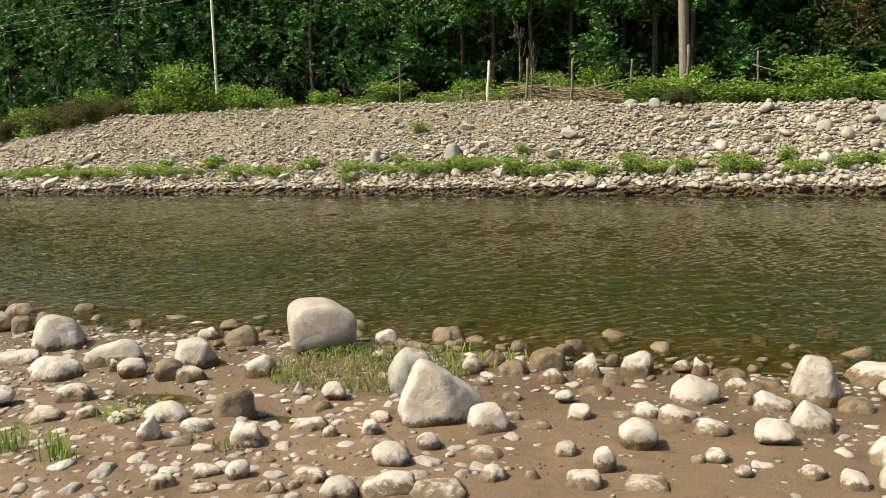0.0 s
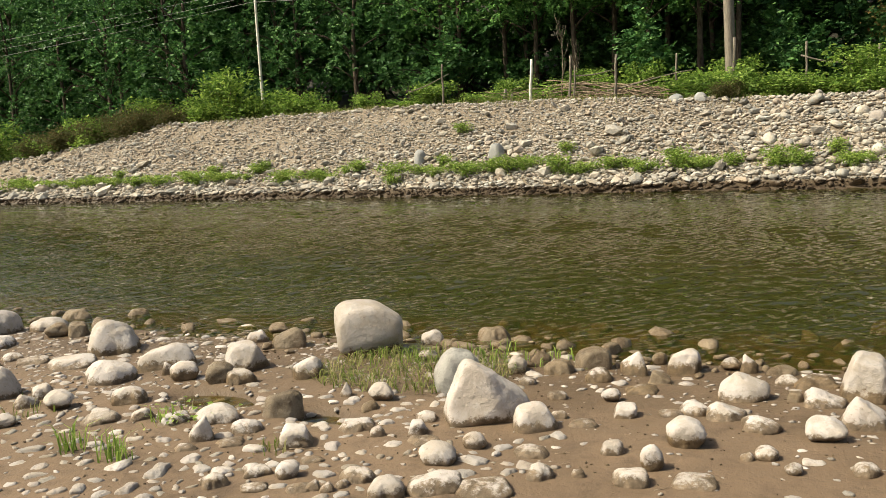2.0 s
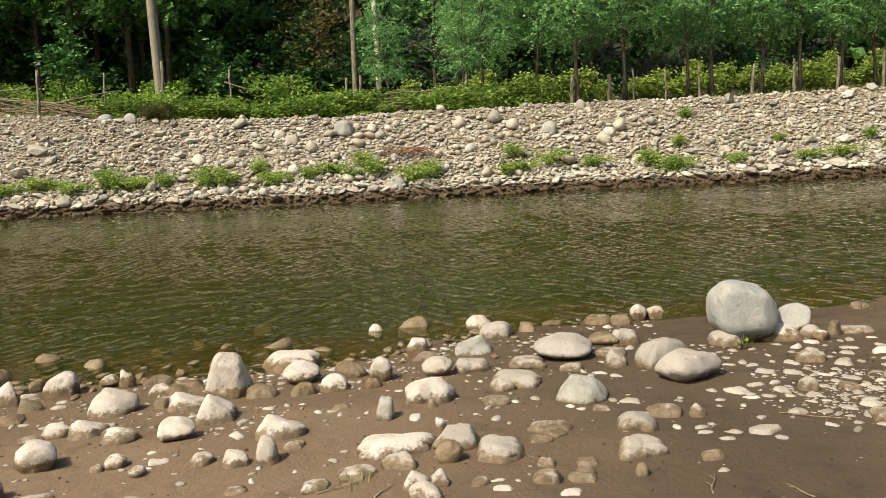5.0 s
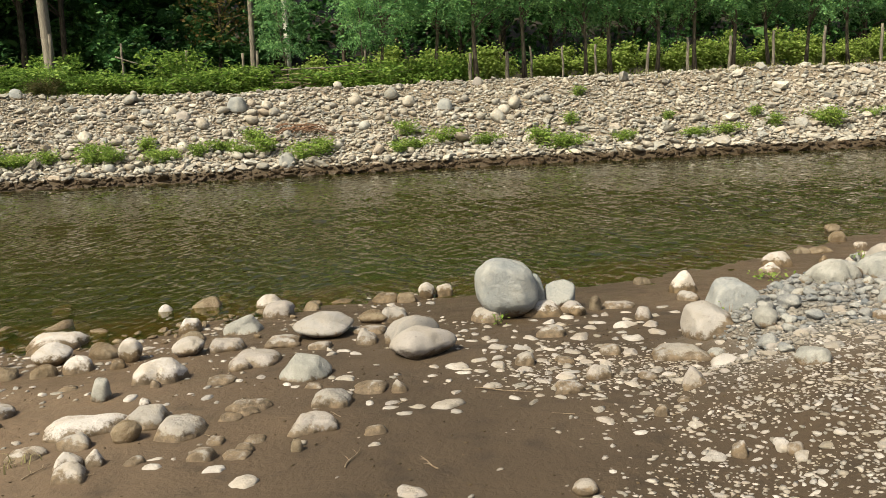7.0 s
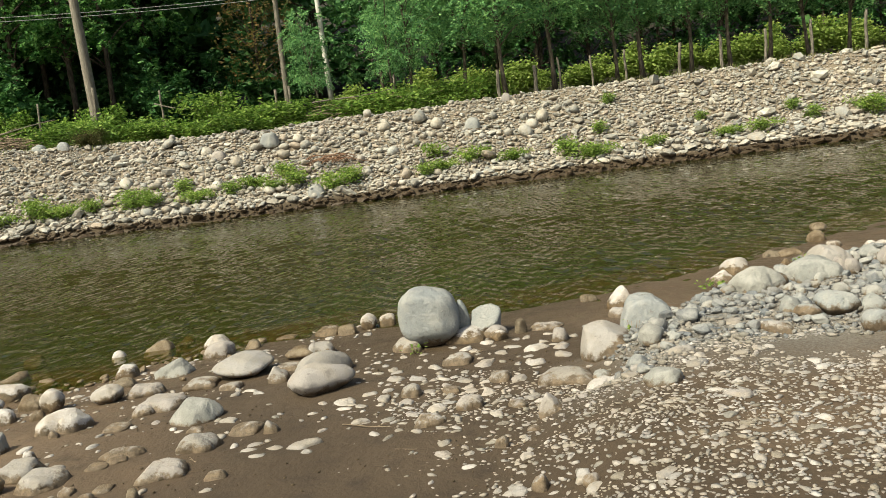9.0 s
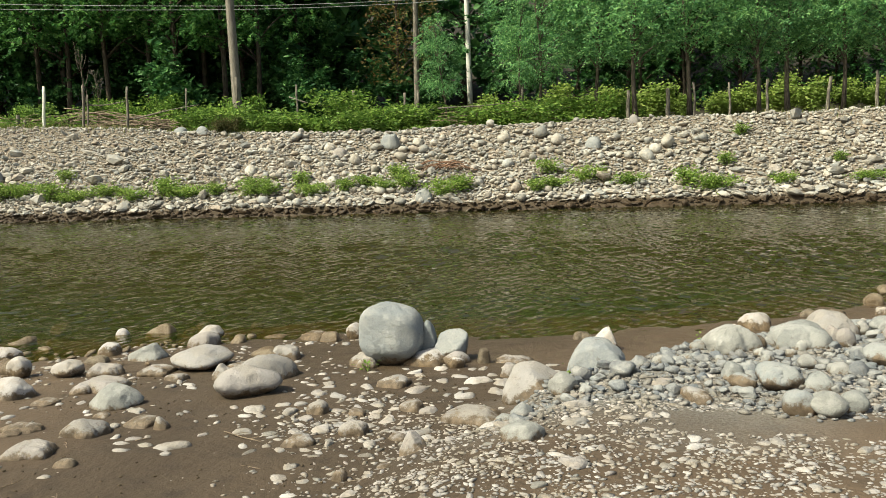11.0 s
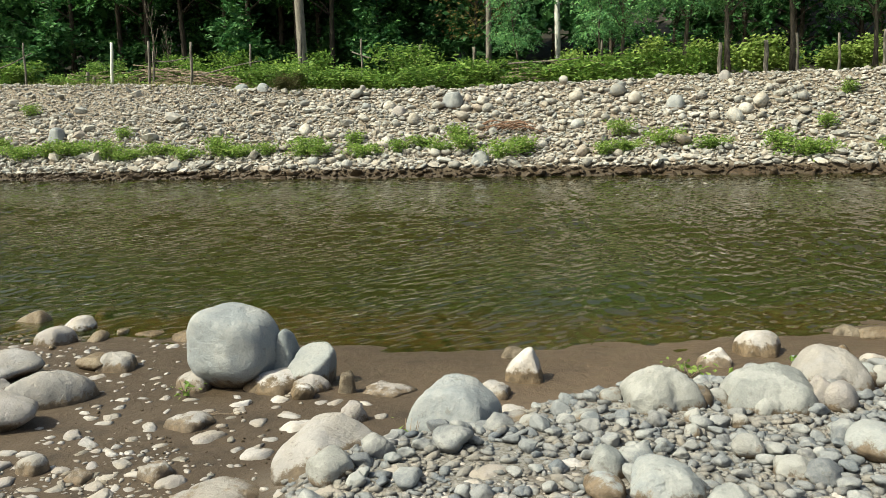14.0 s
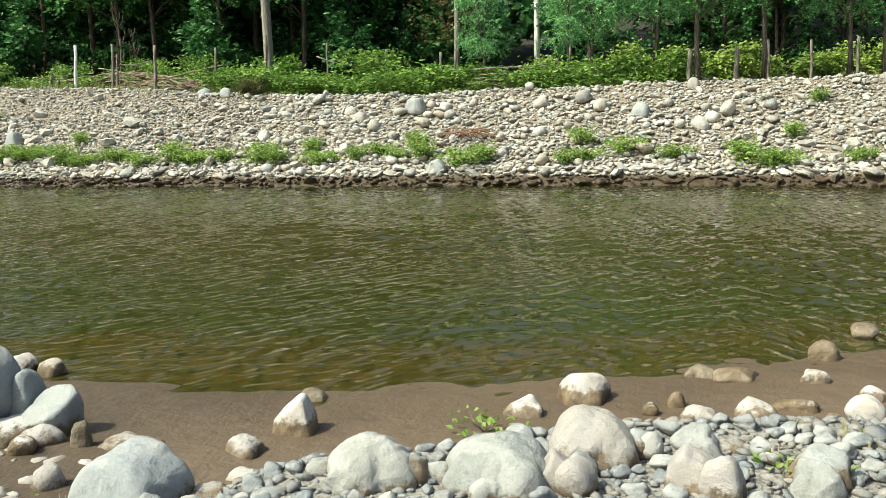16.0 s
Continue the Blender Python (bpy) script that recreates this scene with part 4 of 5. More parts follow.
shore_stone(4.24, 4.30, 0.15, 0.14, 0.06, -16, "q")
shore_stone(4.02, 4.10, 0.16, 0.15, 0.05, -14, "q")
shore_stone(4.15, 4.72, 0.12, 0.12, 0.03, -14, "q")
shore_stone(4.45, 4.79, 0.14, 0.13, 0.05, -17, "q")
shore_stone(4.94, 5.58, 0.13, 0.12, 0.09, -19, "q")
shore_stone(4.92, 6.10, 0.26, 0.23, 0.04, -18, "q")
shore_stone(5.49, 6.14, 0.18, 0.17, 0.07, -22, "q")
shore_stone(4.84, 4.64, 0.36, 0.32, 0.06, -22, "q")
shore_stone(5.01, 4.51, 0.12, 0.11, 0.04, -24, "g")
shore_stone(4.64, 3.93, 0.14, 0.13, 0.10, -23, "q")
shore_stone(4.49, 4.23, 0.11, 0.10, 0.03, -19, "q")
shore_stone(5.31, 4.54, 0.15, 0.14, 0.10, -27, "g")
shore_stone(5.16, 3.74, 0.18, 0.17, 0.06, -30, "g")
shore_stone(4.45, 3.03, 0.07, 0.07, 0.06, -25, "q")
shore_stone(4.64, 2.94, 0.07, 0.07, 0.04, -29, "q")
shore_stone(4.35, 3.65, 0.07, 0.06, 0.05, -20, "q")
shore_stone(3.77, 2.91, 0.10, 0.09, 0.05, -15, "q")
shore_stone(4.52, 3.79, 0.07, 0.07, 0.02, -22, "q")
shore_stone(4.54, 5.88, 0.12, 0.11, 0.07, 31, "m")
shore_stone(4.72, 6.03, 0.10, 0.08, 0.11, 28, "w")
shore_stone(5.72, 5.49, 0.15, 0.14, 0.05, 17, "q")
shore_stone(5.86, 5.17, 0.10, 0.10, 0.06, 16, "g")
shore_stone(6.99, 5.57, 0.13, 0.13, 0.11, -5, "q")
shore_stone(6.12, 5.55, 0.10, 0.09, 0.04, 10, "g")
shore_stone(7.23, 5.04, 0.17, 0.16, 0.14, -11, "g")
shore_stone(7.24, 4.90, 0.12, 0.11, 0.09, -12, "q")
shore_stone(6.20, 4.71, 0.12, 0.12, 0.09, 11, "g")
shore_stone(6.63, 4.98, 0.11, 0.10, 0.07, 1, "g")
shore_stone(6.76, 4.85, 0.12, 0.11, 0.06, -2, "g")
shore_stone(7.42, 5.62, 0.14, 0.13, 0.13, -13, "q")
shore_stone(7.21, 5.37, 0.13, 0.12, 0.06, -10, "g")
shore_stone(7.19, 5.93, 0.09, 0.09, 0.09, -8, "g")
shore_stone(7.36, 5.95, 0.15, 0.14, 0.07, -11, "g")
shore_stone(7.43, 6.06, 0.16, 0.15, 0.03, -11, "g")
shore_stone(6.45, 5.33, 0.07, 0.07, 0.05, 4, "g")
shore_stone(6.62, 5.31, 0.07, 0.06, 0.04, 1, "g")
shore_stone(6.53, 5.57, 0.12, 0.12, 0.05, 3, "g")
shore_stone(6.04, 5.34, 0.12, 0.11, 0.03, 12, "g")
shore_stone(6.45, 5.15, 0.06, 0.06, 0.04, 5, "g")
shore_stone(6.74, 5.49, 0.14, 0.13, 0.06, -1, "g")
shore_stone(8.00, 8.30, 0.18, 0.14, 0.11, -7, "w", form="dome")
shore_stone(8.30, 8.91, 0.17, 0.14, 0.11, -9, "w")
shore_stone(7.70, 5.73, 0.17, 0.17, 0.09, -7, "g")

shore_stone(5.57, 6.43, 0.21, 0.18, 0.17, 12, "m", form="wedge_back")
shore_stone(5.40, 6.95, 0.16, 0.14, 0.05, 12, "w", form="dome")
shore_stone(6.77, 7.20, 0.27, 0.24, 0.13, 3, "m", form="dome", label="brown mud-coated stone with a pale bare patch")
shore_stone(6.53, 6.90, 0.19, 0.14, 0.09, 8, "p", form="wedge_back")
shore_stone(7.33, 6.92, 0.18, 0.15, 0.08, -2, "p", form="dome")
shore_stone(7.58, 7.08, 0.20, 0.15, 0.09, -6, "p", form="wedge")
shore_stone(8.04, 7.12, 0.17, 0.15, 0.12, -10, "p", form="egg")
shore_stone(7.91, 7.04, 0.10, 0.09, 0.06, -9, "m", form="dome")
shore_stone(8.13, 7.48, 0.13, 0.11, 0.07, -10, "p", form="dome")
shore_stone(7.90, 7.74, 0.15, 0.11, 0.06, -8, "p", form="slab")
shore_stone(7.11, 7.04, 0.08, 0.07, 0.06, 0, "m", form="egg")
shore_stone(7.22, 7.22, 0.09, 0.08, 0.07, -1, "m", form="dome")
shore_stone(7.06, 6.72, 0.14, 0.12, 0.08, 1, "w", form="dome")
shore_stone(7.76, 7.24, 0.22, 0.10, 0.05, -8, "m", form="loaf")
shore_stone(7.50, 7.78, 0.26, 0.20, 0.06, -4, "w", form="dome")
shore_stone(7.33, 7.80, 0.18, 0.15, 0.06, -2, "w", form="dome")
# broad stones of the gravel bar
shore_stone(6.33, 5.53, 0.33, 0.30, 0.15, 12, "g", level=5, form="dome", label="broad smooth pale grey stone in the gravel")
shore_stone(6.75, 5.60, 0.40, 0.34, 0.15, 6, "g", level=5, form="dome", label="broad smooth pale grey stone in the gravel")
shore_stone(7.00, 5.92, 0.33, 0.30, 0.17, 2, "q", level=5, form="dome", label="broad smooth beige stone in the gravel")
shore_stone(6.95, 5.58, 0.16, 0.13, 0.12, 4, "q", form="wedge")
shore_stone(7.14, 5.94, 0.12, 0.11, 0.09, 0, "b", form="egg")
shore_stone(7.33, 5.99, 0.16, 0.14, 0.10, -4, "g", form="lens")
shore_stone(7.71, 5.82, 0.20, 0.17, 0.11, -10, "b", form="block")
shore_stone(7.35, 5.68, 0.20, 0.17, 0.13, -4, "q", form="wedge")
shore_stone(6.47, 5.52, 0.10, 0.09, 0.08, 9, "b", form="egg")
shore_stone(6.39, 4.52, 0.23, 0.20, 0.12, -7, "b", level=5, form="lens", label="rounded green-grey stone in the gravel")
shore_stone(6.21, 4.52, 0.14, 0.11, 0.07, -4, "b", form="egg")
shore_stone(6.39, 4.10, 0.16, 0.14, 0.11, -8, "b", form="egg")
shore_stone(6.50, 4.06, 0.17, 0.14, 0.11, -9, "g", form="lens")
shore_stone(6.64, 4.17, 0.13, 0.12, 0.09, -11, "g", form="egg")
shore_stone(6.56, 4.48, 0.15, 0.13, 0.08, -10, "g", form="dome")
shore_stone(5.97, 4.34, 0.12, 0.24, 0.05, 14, "q", form="slab")
shore_stone(7.03, 5.02, 0.20, 0.18, 0.11, -14, "b", form="lens")

# pebbles strewn over the mud
n = 9000
x = rng.uniform(-9, 7.5, n)
y = shore(x) - rng.exponential(1.2, n) - 0.15 + 0.3 * rng.random(n)
bar = gravel_bar(x, y)
clump = 0.45 + 0.55 * wobble(x, y, 0.5, 9.0) + np.where(x < -3.2, 0.5, 0) + 0.6 * bar
size = np.clip(rng.lognormal(-3.3, 0.6, n), 0.014, 0.13)
size[(y < 1.3) | (land(x, y) < -0.05) | (bar > 0.6) | (x > 4.6) | ((x > 3.6) & (shore(x) - y < 1.0)) | (rng.random(n) > clump)] = 0
chips = strew(x, y, size, 0.9, SHORE)
n = 3000
left = rng.random(n) < 0.9
x, y = np.where(left, rng.uniform(-5.6, -0.8, n), rng.normal(4.35, 0.6, n)), np.where(left, rng.uniform(2.2, 4.3, n), rng.uniform(3.9, 6.0, n))
chips = strew(x, y, np.clip(rng.lognormal(-2.45, 0.45, n), 0.04, 0.18), 1.0, SHORE + chips) + chips
n = 80000
x, y = rng.uniform(3.4, 8.6, n), rng.uniform(1.6, 5.2, n)
inside = smooth(-0.75, 0.85, x - np.interp(y, (1.6, 3.0, 3.5, 4.3, 5.2), (4.5, 4.35, 4.5, 4.3, 4.1)) + 0.35 * wobble(x, y, 0.45, 17.0)) * (1 - smooth(4.25, 4.9, y - 0.5 * np.clip(5.0 - x, 0, 2)))
size = np.clip(rng.lognormal(-3.95, 0.62, n), 0.010, 0.12)
bare = np.exp(-((x - 6.25) / 0.55) ** 2 - ((y - 3.95) / 0.22) ** 2) + 0.75 * (0.5 + 0.5 * wobble(x, y, 0.30, 33.0))
size[rng.random(n) > inside * (1 - bare)] = 0
chips = chips + strew(x, y, size, 0.62, SHORE + chips)
places, sizes = settled([p for p in chips if p[2] < 0.05], 0.0)
pebbles = new("pebbles", heap("pebbles", rng, places, sizes, stone_chips, 1, (0.25, 0.5), True, 0.12))
tagged(pebbles, "small pale pebbles strewn over brown mud", "pebbles", kind="stuff")
flats = sorted((p for p in chips if p[2] >= 0.05), key=lambda p: -p[2])
places, sizes = settled(flats[290:], -0.06)
flat_stones = new("flat_stones", heap("flat_stones", rng, places, sizes * 1.1, stone_chips, 2, (0.28, 0.48), True, 0.07, 0.10))
tagged(flat_stones, "flat pale stones sunk in brown mud", "stones", kind="stuff")
FLATS = []
for _ in range(16):
    v, f = pebble_shape(rng, 3, 0, 10.0, 0.10, sides=np.array(FORMS["slab"][2]) + rng.normal(0, 0.07, (9, 4)), lobes=0.12)
    FLATS.append(mesh_of("stone", v * [0.55, 0.55 * rng.uniform(0.55, 0.95), rng.uniform(0.13, 0.22)], f, stone_flat))
for n, (x, y, w) in enumerate(flats[:290]):
    ob = part_of("stone", FLATS[n % 16], flat_stones)
    ob.matrix_basis = pose(x, y, land_at(x, y) - 0.02 * w, rng.normal(0, 4), rng.normal(0, 4), rng.uniform(0, 360)) @ Matrix.Scale(w, 4)

# crumbs of mud and litter
n = 7000
x = rng.uniform(-6.5, 5.2, n)
y = rng.uniform(1.6, 5.6, n)
size = rng.uniform(0.006, 0.02, n)
size[(rng.random(n) > 0.3 + 0.7 * wobble(x, y, 0.45, 21.0)) | (shore(x) - y < 0.35) | (gravel_bar(x, y) > 0.5)] = 0
crumbs = strew(x, y, size, 1.0, SHORE)
places, sizes = settled(crumbs, 0.1)
mud_crumbs = new("mud_crumbs", heap("mud_crumbs", rng, places, sizes, crumb_mat, 1, (0.3, 0.7)))
tagged(mud_crumbs, "dark crumbs of mud and plant litter", "litter", kind="stuff")

# brown wet stones along the water's edge
n = 2600
x = rng.uniform(-9.5, 2.6, n)
v = rng.normal(-0.10, 0.26, n)
size = np.clip(rng.lognormal(-2.35, 0.45, n), 0.04, 0.21)
size[rng.random(n) > 0.55 + 0.45 * wobble(x, v, 0.6, 14.0)] = 0
damp_stones = strew(x, shore(x) + v, size, 0.9, SHORE + chips)
n = 46
x = rng.uniform(-9.5, 2.4, n)
damp_stones += strew(x, shore(x) + rng.uniform(0.15, 1.5, n), rng.uniform(0.14, 0.34, n), 1.1, SHORE + damp_stones)
places, sizes = settled(damp_stones, 0.1)
wet_stones = new("wet_stones", heap("wet_stones", rng, places, sizes, stone_wet, 2, (0.4, 0.75)))
tagged(wet_stones, "brown wet stones crowded along the water's edge", "stones", kind="stuff")

# the gravel bar
n = 125000
wide = rng.random(n) < 0.14
x, y = np.where(wide, rng.uniform(3.2, 13.0, n), rng.uniform(3.6, 9.2, n)), np.where(wide, rng.uniform(1.0, 9.5, n), rng.uniform(2.2, 8.6, n))
inland = shore(x) - y
share = np.clip(1.6 * gravel_bar(x, y) - 0.35, 0, 1) * smooth(3.9, 4.6, y + 0.25 * wobble(x, y, 0.5, 41.0))
size = np.clip(rng.lognormal(smooth(3.2, 5.2, y) * 0.6 - 3.78, 0.58), 0.018, 0.16)
bare = (wobble(x, y, 0.6, 12.0) > 0.32) & (rng.random(n) < 0.75)
bare |= ~wide & ((rng.random(n) > smooth(2.3, 3.9, y + 0.4 * wobble(x, y, 0.7, 3.0))) | (rng.random(n) < smooth(7.9, 9.1, x)))
size[(share < 0.05) | (inland < 0.35) | bare | (rng.random(n) > share * (0.55 + 0.45 * np.clip(inland, 0, 1)))] = 0
coarse = np.where((size > 0.055) & (y > 3.9) & (np.arange(n) < 16000), size, 0)
stones = strew(x, y, coarse, 0.76, SHORE)
fill = strew(x, y, np.minimum(size, 0.06), 0.62, SHORE + stones)
fine = [p for p in fill if p[2] < 0.034]
fill = [p for p in fill if p[2] >= 0.034]
by_range = sorted(stones, key=lambda p: (p[0] - 6.6) ** 2 + (p[1] - 4.6) ** 2)
single, rest = by_range[:280], by_range[280:] + fill
places, sizes = settled(rest, 0.12)
gravel = new("gravel", heap("gravel", rng, places, sizes, stone_gravel_many, 1, (0.3, 0.62)))
tagged(gravel, "loose grey and buff river gravel and cobbles", "gravel", kind="stuff")
places, sizes = settled(fine, 0.1)
fine_gravel = new("fine_gravel", heap("fine_gravel", rng, places, sizes, stone_gravel_many, 1, (0.35, 0.65)))
tagged(fine_gravel, "fine grey gravel between the cobbles", "gravel", kind="stuff")
COBBLES = []
for _ in range(12):
    v, f = pebble_shape(rng, 3, 12, rng.choice((7.0, 11.0, 16.0)), 0.16, (0.60, 1.0))
    COBBLES.append(mesh_of("cobble", v * [0.5, 0.5 * rng.uniform(0.65, 0.95), 0.5 * rng.uniform(0.45, 0.75)], f, stone_gravel))
for n, (x, y, s) in enumerate(single):
    ob = part_of("cobble", COBBLES[n % 12], gravel)
    ob.matrix_basis = pose(x, y, land_at(x, y) + 0.22 * s, rng.normal(0, 9), rng.normal(0, 9), rng.uniform(0, 360)) @ Matrix.Scale(s, 4)


# ---------- the far bank ----------
n = 190000
x = np.where(rng.random(n) < 0.7, rng.normal(-3, 13, n), np.where(rng.random(n) < 0.6, rng.uniform(-34, -8, n), rng.uniform(-60, 45, n)))
v = rng.uniform(-0.45, 4.35, n)
y = far_edge(x) + v
small = (rng.random(n) < 0.5)
low = np.interp(x, (-30, -14, -11, -6, -4, 4, 6, 12, 14), (1.3, 1.7, 2.3, 2.5, 3.3, 3.3, 2.8, 2.8, 3.4))
top = smooth(0, 1.1, v - low + 0.35 * wobble(x, y, 1.1, 18.0)) * np.interp(x, (-14, -4, 4), (0.97, 0.9, 0.8))
size = np.clip(rng.lognormal(-2.0 + np.where(v < 0.9, 0.12, 0) - np.where(small, 1.0, 0.35) * top, 0.55), 0.04, 0.46) * np.where((x < -26) | (x > 22), 1.35, 1.0)
size[(np.abs(x) > 62) | ((v > 0.5) & (rng.random(n) < top * (0.10 + 0.5 * (0.5 + 0.5 * wobble(x, y, 1.6, 8.0)))))] = 0
# a row of larger blocks along the water
m = 1400
row_x = np.where(rng.random(m) < 0.8, rng.uniform(-24, 20, m), rng.uniform(-60, 45, m))
row_v = rng.uniform(-0.25, 0.45, m)
edge_row = strew(row_x, far_edge(row_x) + row_v, np.clip(rng.lognormal(-1.28, 0.32, m), 0.16, 0.52), 0.74)
places, sizes = settled(edge_row, 0.14)
edge_stones = new("edge_stones", heap("edge_stones", rng, places, sizes, stone_bank_many, 2, (0.28, 0.5), False))
tagged(edge_stones, "flat pale stones along the far water's edge, wet below", "stones", kind="stuff")
bank = strew(x, y, size, 0.62, edge_row)
inner = [p for p in bank if -4 < p[0] < 9 and p[2] > 0.17]
chosen = set(inner[:: max(1, len(inner) // 280)][:290])
rest = [p for p in bank if p not in chosen]
places, sizes = settled(rest, 0.2)
bank_stones = new("bank_stones", heap("bank_stones", rng, places, sizes, stone_bank_many, 1, (0.4, 0.75), False))
tagged(bank_stones, "grey and buff river stones covering the earth bank", "stones", kind="stuff")
BANK = []
for _ in range(12):
    v, f = pebble_shape(rng, 2, 11, 16, 0.05)
    BANK.append(mesh_of("stone", v * [0.5, 0.5 * rng.uniform(0.65, 0.95), 0.5 * rng.uniform(0.45, 0.8)], f, stone_bank))
for n, (x, y, s) in enumerate(sorted(chosen)):
    ob = part_of("stone", BANK[n % 12], bank_stones)
    ob.matrix_basis = pose(x, y, land_at(x, y) + 0.24 * s, 14 + rng.normal(0, 12), rng.normal(0, 12), rng.uniform(0, 360)) @ Matrix.Scale(s, 4)


def bank_boulder(x, y, wide, high, kind, label):
    SHORE.append((x, y, wide))
    ob = shore_stone(x, y, wide, wide * 0.8, high, rng.uniform(-20, 20), kind, level=3, label=label, name="boulder", form="block" if high > 0.32 else "dome")
    ob["group"] = "boulders on the bank"


bank_boulder(-13.84, 22.35, 0.42, 0.40, "b", "grey upright boulder on the stony bank")
bank_boulder(-11.24, 22.55, 0.52, 0.38, "b", "grey squarish boulder on the stony bank")
bank_boulder(0.07, 24.0, 0.52, 0.36, "b", "grey boulder high on the stony bank")
bank_boulder(6.80, 24.95, 0.28, 0.22, "q", "pale stone at the top of the bank")
bank_boulder(1.48, 21.3, 0.42, 0.30, "b", "blue-grey stone near the water's edge")
bank_boulder(-1.29, 23.6, 0.40, 0.22, "q", "reddish-buff stone on the stony bank")
bank_boulder(5.67, 23.75, 0.45, 0.30, "b", "grey boulder on the stony bank")
bank_boulder(-5.9, 24.9, 0.38, 0.24, "b", "pale grey block at the top of the bank")
bank_boulder(-6.6, 24.9, 0.42, 0.22, "b", "pale grey block at the top of the bank")


# ---------- plants ----------
def crown_places(rng, centres, radii, per, flat=0.7, spray=0.0):
    """Spots for leaves: in clumps, and along drooping sprays of the given length where one is given."""
    spots = []
    for c, r in zip(centres, radii):
        k = per // 12 if spray else per
        d = rng.normal(size=(k, 3))
        d /= np.linalg.norm(d, axis=1)[:, None]
        p = c + d * r * rng.uniform(0.35, 1.0, (k, 1)) ** 0.6 * [1, 1, flat]
        if spray:
            way = d * [1, 1, 0.35] + rng.normal(0, 0.25, (k, 3)) - [0, 0, 0.30]
            way /= np.linalg.norm(way, axis=1)[:, None]
            side = np.cross(way, [0, 0, 1.0])
            s = np.linspace(0, 1, 12)[None, :, None]
            hand = np.tile([1.0, -1.0], 6)[None, :, None]
            p = p[:, None] + way[:, None] * s * spray + side[:, None] * hand * 0.13 * spray - np.array([0, 0, 1.0]) * 0.25 * spray * s ** 2
            p = (p + rng.normal(0, 0.012, p.shape)).reshape(-1, 3)
        spots.append(p)
    return np.concatenate(spots)


def build_tree(seed, name, tall, thick, bare, spread, clumps, per, leaf, leaves, bark, label, lean=0.0, broad=0.5, lumps=0.75, spray=0.0):
    r = np.random.default_rng(seed)
    tree = tagged(new(name), label, "tree", "trees on the far bank")
    up = np.linspace(0, 1, 9)
    bend = np.stack([lean * up ** 1.5 + 0.10 * np.sin(up * 5 + seed), 0.10 * np.cos(up * 4 + seed), up * tall * 0.92], 1)
    tubes = [tube(bend, thick * (1.05 - 0.85 * up) * np.where(up == 0, 1.35, 1), 8)]
    centres, radii = [], []
    for n in range(clumps):
        h = bare + (tall - bare) * r.random() ** 1.35
        k = (h - bare) / (tall - bare)
        out = spread * (0.35 + 0.75 * math.sin(math.pi * min(0.97, 0.22 + 0.72 * k))) * math.sqrt(r.uniform(0.12, 1.0))
        a = r.uniform(0, 2 * math.pi)
        foot = [np.interp(h * 0.82 - 0.25, bend[:, 2], bend[:, q]) for q in (0, 1)] + [max(0.3, h * 0.82 - 0.25)]
        tip = np.array([foot[0] + out * math.cos(a), foot[1] + out * math.sin(a), h])
        centres.append(tip)
        radii.append(r.uniform(0.55, 1.1) * lumps)
        if n % 4 == 0:
            s = np.linspace(0, 1, 5)[:, None]
            limb = np.array(foot) * (1 - s) + tip * s + np.array([0, 0, 0.25]) * np.sin(s * math.pi)
            tubes.append(tube(limb, thick * 0.38 * (1.05 - 0.9 * s[:, 0]), 5))
    part_of("trunk", sticks("trunk", tubes, bark), tree)
    part_of("crown", leaf_mesh("crown", r, crown_places(r, centres, radii, per, 0.7, spray), leaf, leaves, broad), tree)
    return tree


def build_bush(seed, name, wide, tall, count, leaf, leaves, label, broad=0.5, spiky=0.5, category="bush"):
    r = np.random.default_rng(seed)
    bush = tagged(new(name), label, category, "bushes on the far bank")
    tubes, spots = [], []
    for n in range(13):
        a, reach, top = r.uniform(0, 6.28), wide * 0.5 * math.sqrt(r.random()), tall * r.uniform(0.35, 1.3)
        s = np.linspace(0, 1, 7)
        arch = np.stack([math.cos(a) * reach * s, math.sin(a) * reach * s, top * (1 - (1 - s) ** 2) * (1 - 0.35 * spiky * s ** 3) - 0.05], 1)
        tubes.append(tube(arch, 0.012 * (1.1 - s) * min(1.0, tall * 1.6), 3))
        k = count // 13
        u = r.uniform(0.15, 1, k)
        p = np.stack([np.interp(u, s, arch[:, q]) for q in range(3)], 1)
        spots.append(p + r.normal(size=(k, 3)) * [0.13, 0.13, 0.10] * (wide ** 0.5) * min(1.0, tall * 1.6))
    part_of("stalk", sticks("stalk", tubes, bark_light), bush, kind="stuff")
    part_of("foliage", leaf_mesh("foliage", r, np.concatenate(spots), leaf, leaves, broad, 0.1), bush)
    return bush


def plant(ob, x, y, turn, size=1.0, drop=0.0, tall=1.0, deep=1.0):
    c = copy_thing(ob, pose(x, y, land_at(x, y) - drop, 0, 0, turn))
    c.scale = (size, size * deep, size * tall)
    return c


def discard(ob):
    for o in (*ob.children_recursive, ob):
        bpy.data.objects.remove(o)


pr = np.random.default_rng(5)
# woods: broad dark trees
WOODS = [build_tree(s, "broadleaf_tree", t, 0.10, b, w, c, 84, 0.16, leaf_dark_lit if s == 2 else leaf_dark, bark_dark, "tall broad-leaved tree with dark green leaves", 0.3, 0.62, 0.66, 0.35)
         for s, t, b, w, c in ((1, 8.6, 0.7, 2.5, 66), (2, 11.0, 3.2, 2.8, 78), (3, 8.0, 1.4, 2.4, 62))]
